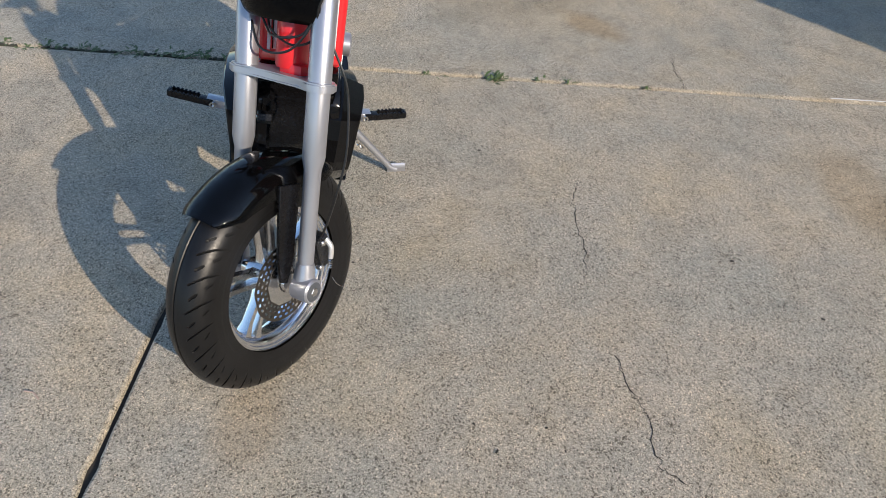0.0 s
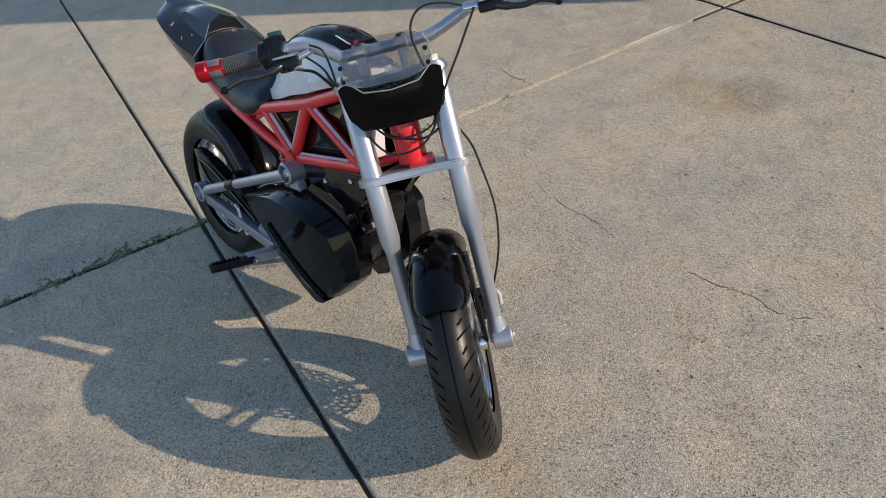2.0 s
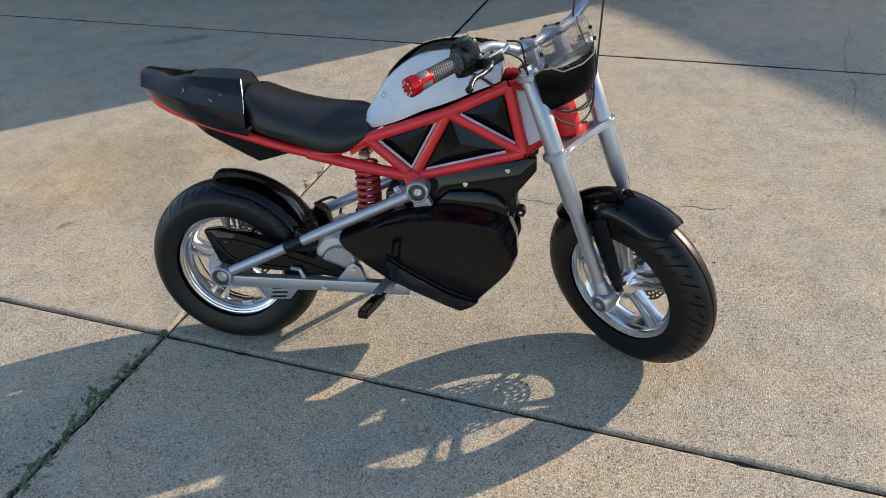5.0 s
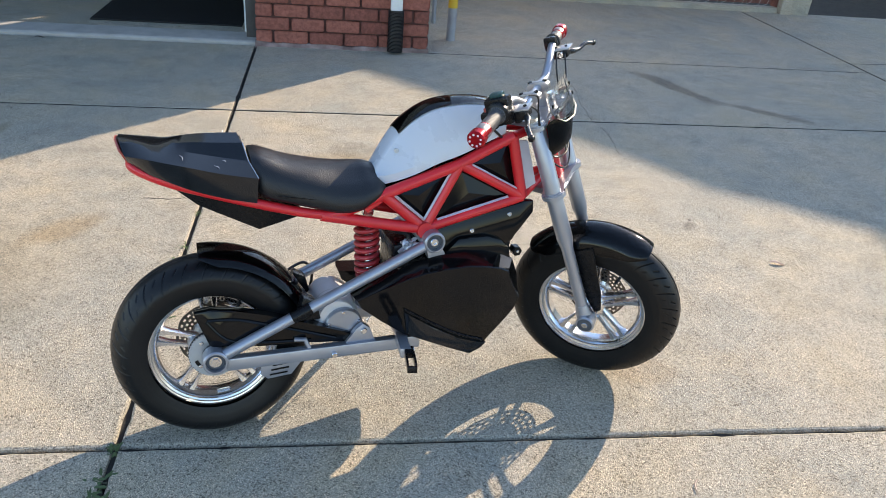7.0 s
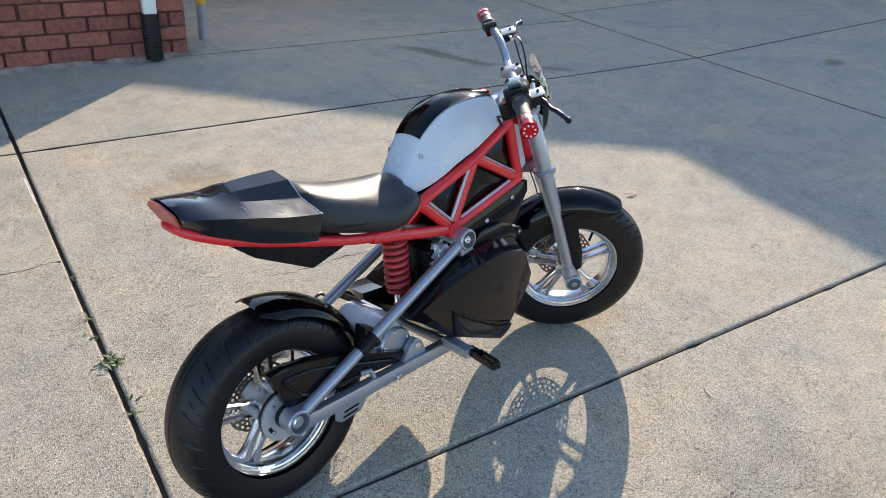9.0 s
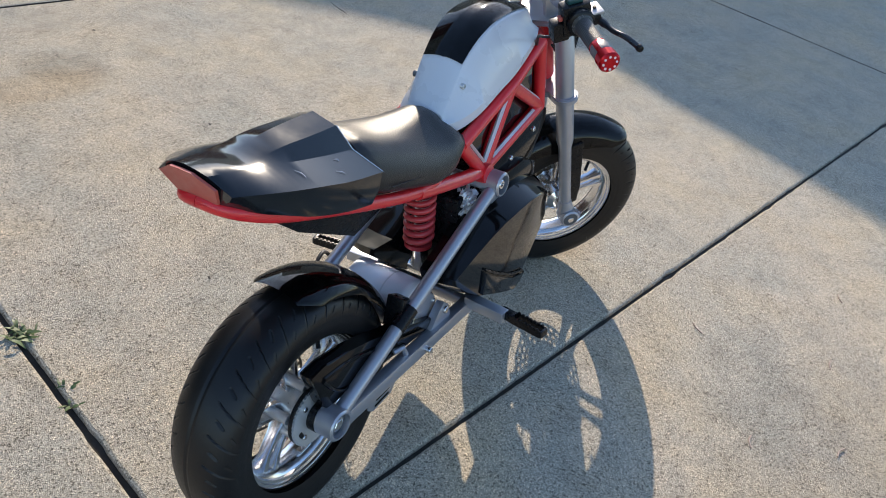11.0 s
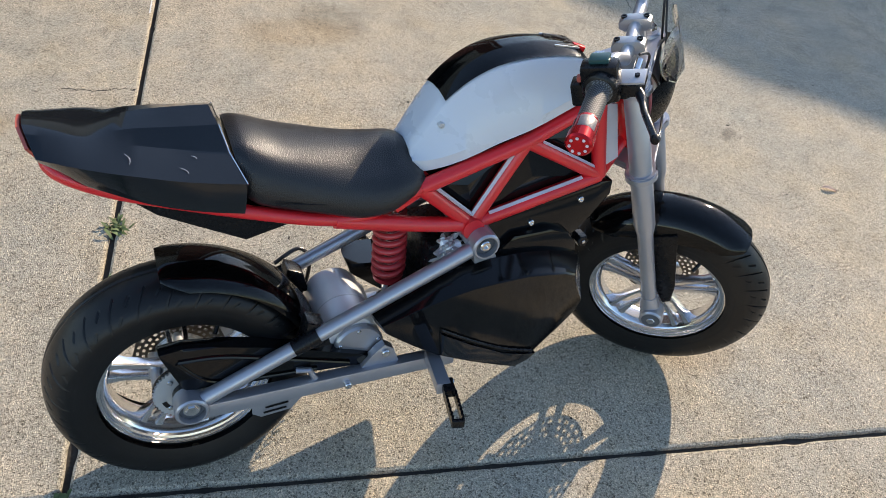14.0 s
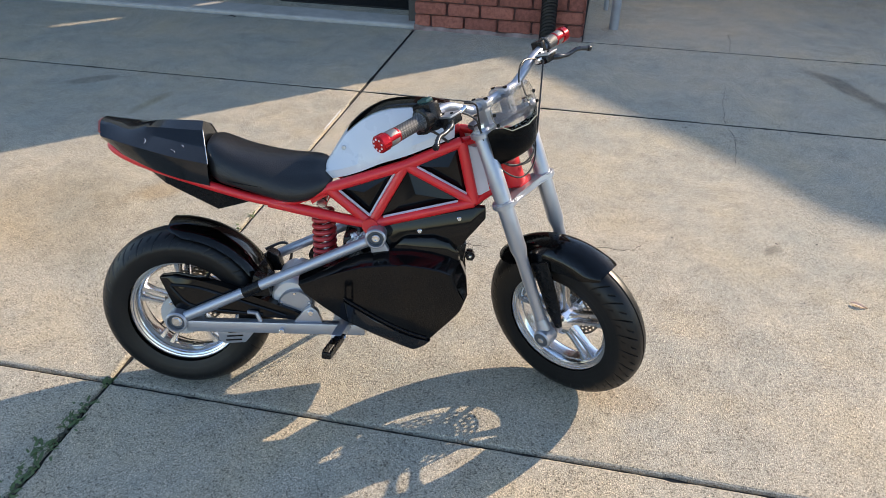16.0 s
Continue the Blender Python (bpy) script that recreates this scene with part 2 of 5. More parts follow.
def tube(pts, r, seg=14, n=0, **kw):
    return sweep(bmesh.new(), spline(pts, n) if n else pts, r, seg, **kw)


def lathe(profile, seg=48, centre=(0, 0, 0), bm=None, closed=False):
    """Turned about the axle (y): profile rows (radius, y)."""
    bm = bm or bmesh.new()
    rings = []
    for rr, y in profile:
        if rr < 1e-5:
            rings.append([bm.verts.new((centre[0], centre[1] + y, centre[2]))])
        else:
            rings.append([bm.verts.new((centre[0] + rr * math.cos(q), centre[1] + y, centre[2] + rr * math.sin(q))) for q in (2 * math.pi * j / seg for j in range(seg))])
    pairs = list(zip(rings, rings[1:])) + ([(rings[-1], rings[0])] if closed else [])
    for ra, rb in pairs:
        for j in range(seg):
            q = [ra[j % len(ra)], ra[(j + 1) % len(ra)], rb[(j + 1) % len(rb)], rb[j % len(rb)]]
            q = [v for i, v in enumerate(q) if v not in q[:i]]
            if len(q) > 2:
                bm.faces.new(q)
    return bm


def cyl_y(centre, r, y0, y1, seg=28, edge=0.002, bm=None, bore=0.0, sink=0.0):
    """A turned cap along y with eased edges; bore and sink make a cup in the end at y0."""
    d = edge if y1 > y0 else -edge
    prof = [(r - edge, y0), (r, y0 + d), (r, y1 - d), (r - edge, y1), (0, y1)]
    start = [(0, y0 + sink * (1 if d > 0 else -1)), (bore, y0 + sink * (1 if d > 0 else -1)), (bore, y0)] if bore else [(0, y0)]
    return lathe(start + prof, seg, (centre[0], 0, centre[1]), bm)


def rod(p0, p1, r, seg=12, bm=None):
    return sweep(bm or bmesh.new(), [p0, p1], r, seg)


def box(c, size, bev=0.003, m=None, bm=None):
    bm = bm or bmesh.new()
    g = bmesh.ops.create_cube(bm, size=1.0, matrix=Matrix.Translation(c) @ (m or Matrix()) @ Matrix.Diagonal((*size, 1)))
    if bev:
        es = list({e for v in g["verts"] for e in v.link_edges})
        bmesh.ops.bevel(bm, geom=es, offset=bev, segments=2, affect="EDGES", profile=0.6)
    return bm


def prism(poly, y0, y1, bev=0.003, bm=None):
    """A side outline (x, z) given thickness from y0 to y1, edges eased."""
    bm = bm or bmesh.new()
    a, b = [bm.verts.new((x, y0, z)) for x, z in poly], [bm.verts.new((x, y1, z)) for x, z in poly]
    k = len(poly)
    fs = [bm.faces.new(a), bm.faces.new(b[::-1])] + [bm.faces.new((a[i], b[i], b[(i + 1) % k], a[(i + 1) % k])) for i in range(k)]
    if bev:
        es = list({e for f in fs for e in f.edges})
        bmesh.ops.bevel(bm, geom=es, offset=bev, segments=2, affect="EDGES", profile=0.6)
    return bm


def loft(sections, caps=True, closed=True, bm=None):
    """Skin over sections with equally many points each."""
    bm = bm or bmesh.new()
    rings = [[bm.verts.new(p) for p in s] for s in sections]
    k = len(rings[0])
    for ra, rb in zip(rings, rings[1:]):
        for j in range(k if closed else k - 1):
            bm.faces.new((ra[j], ra[(j + 1) % k], rb[(j + 1) % k], rb[j]))
    if caps and closed:
        bm.faces.new(rings[0][::-1])
        bm.faces.new(rings[-1])
    return bm


def mirror(sec):
    """A half section from top middle to bottom middle, doubled to both sides: points (x, y>=0, z)."""
    left = [Vector(p) for p in sec]
    return left + [Vector((p.x, -p.y, p.z)) for p in reversed(left) if abs(p.y) > 1e-6]


def lerp_rows(rows, x):
    """The row at x, on a smooth curve through the rows."""
    if x <= rows[0][0]:
        return rows[0]
    for i in range(len(rows) - 1):
        a, b = rows[i], rows[i + 1]
        if x <= b[0]:
            before, after = rows[max(0, i - 1)], rows[min(len(rows) - 1, i + 2)]
            h = b[0] - a[0]
            t = (x - a[0]) / h
            out = [x]
            for k in range(1, len(a)):
                ma = (b[k] - before[k]) / (b[0] - before[0]) * h
                mb = (after[k] - a[k]) / (after[0] - a[0]) * h
                out.append((2 * t ** 3 - 3 * t * t + 1) * a[k] + (t ** 3 - 2 * t * t + t) * ma + (3 * t * t - 2 * t ** 3) * b[k] + (t ** 3 - t * t) * mb)
            return tuple(out)
    return rows[-1]


# ---------- ground ----------
ground = tagged(part("ground", box((0, 0, -0.2125), (400, 400, 0.4), 0, None), JOINT, smooth=0), "dark dirt bed under the concrete driveway", "ground", kind="structure")


def slab_mesh(x0, y0, x1, y1, skew=(0.0, 0.0), step=0.0, pivot=0.0):
    """One concrete panel with worn, rounded-over edges and dirty sides; skew slants its lower and upper joint about x = pivot."""
    bm = bmesh.new()
    ra, rb = x0 - pivot, x1 - pivot
    c = [(x0, y0 + skew[0] * ra), (x1, y0 + skew[0] * rb), (x1, y1 + skew[1] * rb), (x0, y1 + skew[1] * ra)]
    path = []
    for k in range(4):
        a, b = Vector((*c[k], 0)), Vector((*c[(k + 1) % 4], 0))
        n = max(1, int((b - a).length / step)) if step else 1
        inward = Vector((-(b - a).y, (b - a).x, 0)).normalized()
        for i in range(n):
            p = a + (b - a) * i / n
            if i == 0:
                inward0 = (Vector((1, 1, 0)), Vector((-1, 1, 0)), Vector((-1, -1, 0)), Vector((1, -1, 0)))[k]
                path.append((p, inward0, 0.0))
            else:
                chip = max(0.0, noise.noise(p * 14.0) - 0.28) * 0.013 + 0.001 * noise.noise(p * 55.0) + 0.001 * noise.noise(p * 21.0)
                path.append((p, inward, chip))
    rings = []
    for inset, z in ((0.0, -0.06), (0.0, -0.009), (0.0022, -0.0028), (0.0075, 0.0)):
        rings.append([bm.verts.new((p.x + w.x * (inset + ch), p.y + w.y * (inset + ch), z)) for p, w, ch in path])
    k = len(path)
    for level, (ra, rb) in enumerate(zip(rings, rings[1:])):
        for j in range(k):
            bm.faces.new((ra[j], ra[(j + 1) % k], rb[(j + 1) % k], rb[j])).material_index = 1 if level < 2 and (path[j][0].y > 2.2 or path[j][0].x > 4.3) else 0
    bm.faces.new(rings[-1])
    return bm


def slab(*where, **more):
    panel = part("slab", slab_mesh(*where, **more), CONCRETE, driveway, smooth=0)
    panel.data.materials.append(JOINT)


driveway = empty("driveway", Matrix(), label="weathered grey concrete driveway in large jointed panels", category="driveway", kind="structure")
XJ = [-13.4, -8.9, -4.45, 0.0, 4.43, 8.9, 13.4]
YJ = [-9.7, -7.25, -4.85, -2.42, 0.0, 2.40, 3.665]
G, GX = 0.0054, 0.0064
for xa, xb in zip(XJ, XJ[1:]):
    beyond = xa > 4.4
    for ya, yb in zip(YJ, YJ[1:]):
        if beyond:
            slant = [0.1 if q > 1 else 0.0 for q in (ya, yb)]
            far = yb + 0.24 if yb > 3 else yb
        else:
            slant = [-0.006 if abs(q) < 0.01 and xa > -0.1 else 0.0 for q in (ya, yb)]
            far = yb
        near = -5 < xa < 4.6 and -3 < ya < 3
        slab(xa + GX, ya + G, xb - GX, far - G, skew=slant, step=0.022 if near else 0.0, pivot=4.43 if beyond else 0.0)
slab(1.13 + GX, 3.665 + G, 4.43 - GX, 5.75, step=0.03)
slab(4.43 + GX, 3.905 + G, 8.9 - GX, 5.75, skew=(0.1, 0.0), pivot=4.43)
slab(8.9 + GX, 3.905 + G, 13.4 - GX, 5.75, skew=(0.1, 0.0), pivot=4.43)

# ---------- garage and yard ----------
def brick_material():
    m = mat("red_brick", (0.3, 0.085, 0.055), 0.85)
    info = m.node_tree.nodes.new("ShaderNodeObjectInfo")
    p = worldpos(m)
    c = ramp(m, info.outputs["Random"], [(0.0, (0.26, 0.085, 0.06)), (0.5, (0.315, 0.105, 0.072)), (1.0, (0.38, 0.13, 0.09))])
    c = mix(m, c, ramp(m, noise_tex(m, p, 45.0, 5.0), [(0.35, (0.6, 0.58, 0.57)), (0.65, (1.1, 1.1, 1.1))]), 0.8, "MULTIPLY")
    feed(m, c, "Base Color")
    bump(m, noise_tex(m, p, 160.0, 4.0), 0.7, 0.006)
    return m


BRICK = brick_material()
MORTAR = worn("mortar", (0.12, 0.055, 0.045), 0.95, grain=150, relief=0.003, spread=0.25)
FOOT = worn("foot_mortar", (0.2, 0.115, 0.095), 0.95, grain=70, relief=0.006, spread=0.45, tint=(0.25, 0.18, 0.16))
SILL = worn("trowelled_concrete", (0.43, 0.4, 0.36), 0.8, grain=110, relief=0.001, spread=0.14)
STUCCO = worn("stucco", (0.6, 0.55, 0.47), 0.9, grain=120, relief=0.003)
PAINTW = worn("white_paint", (0.75, 0.75, 0.73), 0.5, grain=40, spread=0.06)
# near-black for the unseen inner walls: the garage's shade put into the colour
SHADEWALL = worn("interior_shade", (0.06, 0.06, 0.06), 0.9)
MATTBLACK = worn("matt_black", (0.006, 0.006, 0.006), 0.85, grain=200, relief=0.002)
PVC = worn("black_pipe", (0.012, 0.012, 0.013), 0.45)
JAMB = worn("dark_jamb", (0.075, 0.068, 0.062), 0.6, spread=0.2)
WIRE = worn("galvanised_wire", (0.62, 0.6, 0.58), 0.45, metal=0.4)
GALV = worn("grey_pipe", (0.35, 0.36, 0.38), 0.5, metal=0.3)
YEL = worn("yellow_paint", (0.62, 0.4, 0.03), 0.5)
WOOD = worn("fence_wood", (0.16, 0.06, 0.045), 0.8, grain=80, relief=0.002, spread=0.3)
MOSS = worn("moss", (0.05, 0.05, 0.031), 0.95, grain=260, relief=0.006, spread=0.5)
GREEN = worn("weed_leaf", (0.09, 0.13, 0.045), 0.6, spread=0.35)
DRY = worn("dry_leaf", (0.5, 0.36, 0.29), 0.7, spread=0.3)
PALELEAF = worn("bleached_leaf", (0.78, 0.64, 0.54), 0.75, spread=0.15)

PX0, PX1, PY = 0.0, 1.125, 3.672
wall = tagged(part("wall_north", box(((PX0 + PX1) / 2, PY + 0.16, 1.72), (PX1 - PX0 - 0.012, 0.3, 3.44), 0), MORTAR, smooth=0), "red brick front wall beside the garage opening", "wall", kind="structure")
tagged(part("wall_lintel", box((-2.75, PY + 0.16, 2.85), (5.49, 0.28, 1.2), 0), STUCCO, smooth=0), "plain stucco wall above the garage opening", "wall", kind="structure")
tagged(part("wall_west", box((-6.1, PY + 0.16, 1.72), (1.2, 0.3, 3.44), 0), STUCCO, smooth=0), "plain stucco garage wall", "wall", kind="structure")
# unseen wall; its openings are placed so sun slivers land by the threshold
east = tagged(part("wall_east", box((PX1 - 0.05, 5.13, 1.72), (0.06, 2.56, 3.44), 0), STUCCO, smooth=0), "unseen side wall of the garage, slits placed for the sun slivers", "wall", kind="structure")
for y0, y1, z0, z1, thick in ((6.60, 9.945, 0.0, 3.44, 0.06), (6.41, 6.515, 0.0, 1.73, 0.06), (6.41, 6.515, 1.863, 2.063, 0.06), (6.41, 6.515, 2.3, 3.44, 0.06),
                              (6.515, 6.53, 0.0, 3.44, 0.02), (6.53, 6.60, 0.0, 1.683, 0.02), (6.53, 6.60, 1.757, 3.44, 0.02)):
    part("wall_panel", box((PX1 - 0.05, (y0 + y1) / 2, (z0 + z1) / 2), (thick, y1 - y0, z1 - z0), 0), STUCCO, east, smooth=0)
tagged(part("wall_back", box((-2.8, 9.85, 1.72), (7.8, 0.2, 3.44), 0), SHADEWALL, smooth=0), "unseen garage back wall, interior shade put into its dark colour", "wall", kind="structure")
tagged(part("wall_inner", box((-6.6, 6.9, 1.72), (0.2, 6.0, 3.44), 0), SHADEWALL, smooth=0), "unseen garage side wall, interior shade put into its dark colour", "wall", kind="structure")
tagged(part("roof", box((-2.75, 6.9, 3.52), (7.75, 6.46, 0.14), 0), STUCCO, smooth=0), "flat garage roof", "roof", kind="structure")
tagged(part("floor", box((-2.8, 6.85, -0.03), (7.4, 5.9, 0.1), 0.004), CONCRETE, smooth=0), "smooth grey concrete garage floor", "floor", kind="structure")
tagged(part("threshold", prism([(3.676, -0.05), (3.676, 0.012), (3.695, 0.022), (3.895, 0.026), (3.895, -0.05)], -5.5, -0.004, 0.004), SILL, smooth=0, matrix=Matrix(((0, 1, 0, 0), (1, 0, 0, 0), (0, 0, 1, 0), (0, 0, 0, 1)))), "low pale concrete threshold of the garage", "threshold", kind="structure")

# bricks in running bond, front and right return
bw, bh, gap = 0.216, 0.074, 0.011
shared = {}


def brick(sx, sy, at, parent):
    key = (round(sx, 3), round(sy, 3))
    if key not in shared:
        me = bpy.data.meshes.new("brick")
        bmb = box((0, 0, 0), (sx, sy, bh), 0.0)
        bmesh.ops.bevel(bmb, geom=bmb.edges[:], offset=0.0055, segments=2, affect="EDGES")
        bmb.to_mesh(me)
        bmb.free()
        me.materials.append(BRICK)
        shared[key] = me
    ob = new("brick", shared[key])
    ob.parent = parent
    ob.matrix_basis = Matrix.Translation(at) @ pose(0, 0, 0, random.uniform(-0.4, 0.4), random.uniform(-0.5, 0.5), random.uniform(-0.5, 0.5)) @ Matrix.Diagonal((random.uniform(0.985, 1.02), 1, random.uniform(0.98, 1.06), 1))
    return ob


rest = bmesh.new()
for row in range(38):
    z = 0.036 + row * (bh + gap) + bh / 2 - 0.012
    x = PX0 if row % 2 else PX0 - bw / 2
    while x < PX1 - 0.02:
        a, b = max(PX0, x), min(PX1, x + bw)
        if b - a > 0.03:
            if row < 14:
                brick(round(b - a - gap / 2, 3), 0.03, ((a + b) / 2, PY + random.uniform(-0.002, 0.003), z), wall)
            else:
                box(((a + b) / 2, PY, z), (b - a - gap, 0.03, bh), 0, None, rest)
        x += bw + gap
    y = PY + 0.02
    while row < 14 and y < PY + 0.3:
        brick(0.03, 0.13, (PX1 - 0.006, y + 0.065 + 0.012, z), wall)
        y += 0.142
tagged(part("brick_rest", rest, BRICK, wall, smooth=0), kind="stuff")
rows = []
for k in range(61):
    x = PX0 - 0.004 + (PX1 - PX0 + 0.012) * k / 60
    up, out = 0.026 + 0.016 * noise.noise((x * 9, 1.7, 0)), 0.022 + 0.014 * noise.noise((x * 7, 5.1, 0))
    rows.append([(x, PY - out - 0.012, -0.012), (x, PY - out, 0.006), (x, PY - 0.013, up), (x, PY + 0.008, up + 0.004), (x, PY + 0.008, -0.012)])
tagged(part("wall_foot", loft(rows), FOOT, smooth=25), "crumbly mortar bed at the foot of the brick wall", "trim", kind="structure")
jamb = empty("door_1", pose(-0.055, PY + 0.12, 0), label="open garage doorway with dark jamb and white strip", category="doorway", kind="structure")
part("jamb", box((0.02, 0.1, 1.1), (0.07, 0.24, 2.2), 0.003), JAMB, jamb, "dark brown jamb")
part("jamb_strip", box((-0.03, 0.12, 1.1), (0.016, 0.05, 2.14), 0.003), PAINTW, jamb, "white weather strip")
# thin near-black rectangle lying on the garage floor
tagged(part("black_sheet", box((-0.63, 5.1, 0.026), (1.0, 2.1, 0.012), 0.003, pose(0, 0, 0, 0, 0, 0)), MATTBLACK), "thin black rectangle on the garage floor", "mat")

pipe = empty("downspout", pose(0.905, PY - 0.06, 0), label="white downspout with black corrugated end piece at the wall", category="downspout")
prof = []
for k in range(30):
    z = 0.015 + k * 0.009
    prof += [(0.052, z), (0.052, z + 0.004), (0.046, z + 0.0055), (0.046, z + 0.008)]
bm = lathe([(0, prof[0][1])] + prof + [(0, prof[-1][1])], 20)
part("corrugated_end", bm, PVC, pipe, "black corrugated pipe", matrix=pose(0, 0, 0, 90, 0, 0) @ Matrix.Diagonal((1, 1, 1, 1)))
part("downpipe", box((0, 0.0, 1.55), (0.075, 0.055, 2.6), 0.006), PAINTW, pipe, "white square downpipe")

post = empty("bollard_pipe", pose(1.335, 4.02, 0), label="grey steel pipe with a yellow band set in concrete", category="pipe")
part("pipe", tube([(0, 0, 0), (0, 0, 1.0)], 0.032, 20), GALV, post)
part("yellow_band", tube([(0, 0, 0.235), (0, 0, 0.5)], 0.034, 20), YEL, post, "yellow band")
part("footing", lathe([(0, 0.006), (0.12, 0.005), (0.135, 0.0), (0.13, -0.01), (0, -0.01)], 24), CONCRETE, post, matrix=pose(0.05, 0, 0.0, 90, 0, 0))
gas = empty("gas_pipe", pose(1.27, 4.55, 0), label="thin grey gas riser with a yellow fitting", category="pipe")
part("pipe", tube([(0, 0, 0), (0, 0, 0.32), (0.0, 0.0, 0.9)], 0.017, 14), GALV, gas)
part("fitting", lathe([(0, -0.02), (0.026, -0.02), (0.026, 0.02), (0, 0.02)], 16, (0, 0, 0.3)), YEL, gas)

fence = empty("fence", pose(1.1, 5.78, 0), label="chain-link fence with dark red-brown slats on a concrete strip", category="fence")
for k in range(42):
    part("slat", box((0.05 + k * 0.0872, 0.02, 0.79), (0.075, 0.02, 1.44), 0.003, pose(0, 0, 0, 0, random.uniform(-0.15, 0.15), random.uniform(-2, 2))), WOOD, fence)
wire = bmesh.new()
for k in range(42):
    x = 0.05 + k * 0.0872
    for n in range(16):
        z = 0.10 + n * 0.088 + 0.01 * math.sin(k * 2.3)
        sweep(wire, [(x - 0.052, 0.001, z - 0.05), (x - 0.012, -0.002, z - 0.03), (x + 0.004, -0.003, z + 0.03), (x + 0.006, 0.001, z + 0.058)], 0.0019, 4)
tagged(part("chain_link", wire, WIRE, fence, "pale galvanised chain-link wire", smooth=0), kind="stuff")
part("strip", box((1.85, -0.02, 0.005), (3.7, 0.1, 0.09), 0.006), CONCRETE, fence, "low concrete strip")
part("rail", box((1.85, 0.05, 0.35), (3.7, 0.04, 0.09), 0.003), WOOD, fence)
part("post", box((3.74, 0.02, 0.79), (0.1, 0.1, 1.58), 0.004), WOOD, fence)
part("post_foot", box((3.86, 0.0, 0.09), (0.3, 0.22, 0.2), 0.01), CONCRETE, fence, "pale concrete post foot")

# unseen block added to shade the driveway's right, projected from the shade's edge
SHX, SHY = SUN.x / SUN.z, SUN.y / SUN.z
HZ = 4.2
edge_pts = [(0.66, 3.19), (1.05, 2.79), (1.97, 1.85), (2.2, 1.52), (2.45, 1.38), (2.75, 1.14), (2.66, 0.5), (2.61, -0.02), (2.5, -0.75), (2.3, -3.0)]
top = [(x + SHX * HZ, y + SHY * HZ) for x, y in edge_pts] + [(14.0, 2.2), (16.0, 8.0), (11.0, 16.0), (6.2, 10.0)]
bm = bmesh.new()
a, b = [bm.verts.new((x, y, -0.02)) for x, y in top], [bm.verts.new((x, y, HZ)) for x, y in top]
bm.faces.new(a), bm.faces.new(b[::-1])
for i in range(len(top)):
    j = (i + 1) % len(top)
    bm.faces.new((a[i], b[i], b[j], a[j]))
tagged(part("shade_block", bm, STUCCO, smooth=0), "unseen plain block that casts the shade on the driveway's right", "house wall", kind="structure")


# ---------- motorcycle ----------
BIKE = empty("motorcycle", pose(0.2316, 0.0798, 0.003, -8.8, 0, 11.3),
             label="small electric motorcycle, red frame, black bodywork, leaning on its kickstand", category="motorcycle")
RAKE, TURN = radians(19.5), radians(42)
_ax, _fw = Vector((-math.sin(RAKE), 0, math.cos(RAKE))), Vector((math.cos(RAKE), 0, math.sin(RAKE)))
_lf = Vector((0, 1, 0))
_sf, _sl = _fw * math.cos(TURN) - _lf * math.sin(TURN), _lf * math.cos(TURN) + _fw * math.sin(TURN)
STEER = Matrix(((_sf.x, _sl.x, _ax.x, 0.956), (_sf.y, _sl.y, _ax.y, 0.0175), (_sf.z, _sl.z, _ax.z, 0.205), (0, 0, 0, 1)))
RW, FW = (0.0, 0.2245), (0.080, 0.0)         # wheel centres: bike frame, fork frame


def tyre_mesh(centre, R, half, rim_r, depth):
    """A tyre with a middle groove, slanting curved grooves and short cuts sunk into the tread."""
    nu, nv = 1296, 112
    bm = bmesh.new()
    pitch = 2 * math.pi / 27
    grid = []
    for i in range(nu):
        th = 2 * math.pi * i / nu
        ring = []
        for j in range(nv):
            s = -1 + 2 * j / (nv - 1)
            ph = s * 2.15
            y = half * math.sin(ph) / 1.0 if abs(ph) < math.pi / 2 else half * math.copysign(1 - 0.28 * (abs(ph) - math.pi / 2) ** 1.6, s)
            wall = R - rim_r
            rad = R - wall * (1 - math.cos(min(abs(ph), math.pi / 2))) * 0.52
            if abs(ph) > math.pi / 2:
                rad -= wall * 0.48 * ((abs(ph) - math.pi / 2) / (2.15 - math.pi / 2))
            arc = abs(ph) / (math.pi / 2)
            band = arc / 1.12
            cut = 0.0
            if arc < 0.025:
                cut = 0.0026
            else:
                u = (th / pitch + (0.5 if s > 0 else 0.0)) % 1.0
                bend = 0.1 - 1.1 * max(0.0, 0.92 - band) ** 1.5
                if 0.27 < band < 0.92 and abs(((u - bend + 0.5) % 1.0) - 0.5) < 0.02 + 0.016 * band:
                    cut = 0.0036
                b2 = 0.44 - 1.5 * (0.6 - band)
                if (0.34 < band < 0.48 or 0.64 < band < 0.78) and abs(((u - b2 + 0.5) % 1.0) - 0.5) < 0.04:
                    cut = 0.0032
            if 1.06 < arc < 1.09 or 1.2 < arc < 1.23:
                cut = -0.0012
            cut *= depth
            ring.append(bm.verts.new((centre[0] + (rad - cut) * math.cos(th), y, centre[1] + (rad - cut) * math.sin(th))))
        grid.append(ring)
    for i in range(nu):
        ra, rb = grid[i], grid[(i + 1) % nu]
        for j in range(nv - 1):
            bm.faces.new((ra[j], ra[j + 1], rb[j + 1], rb[j]))
    return bm


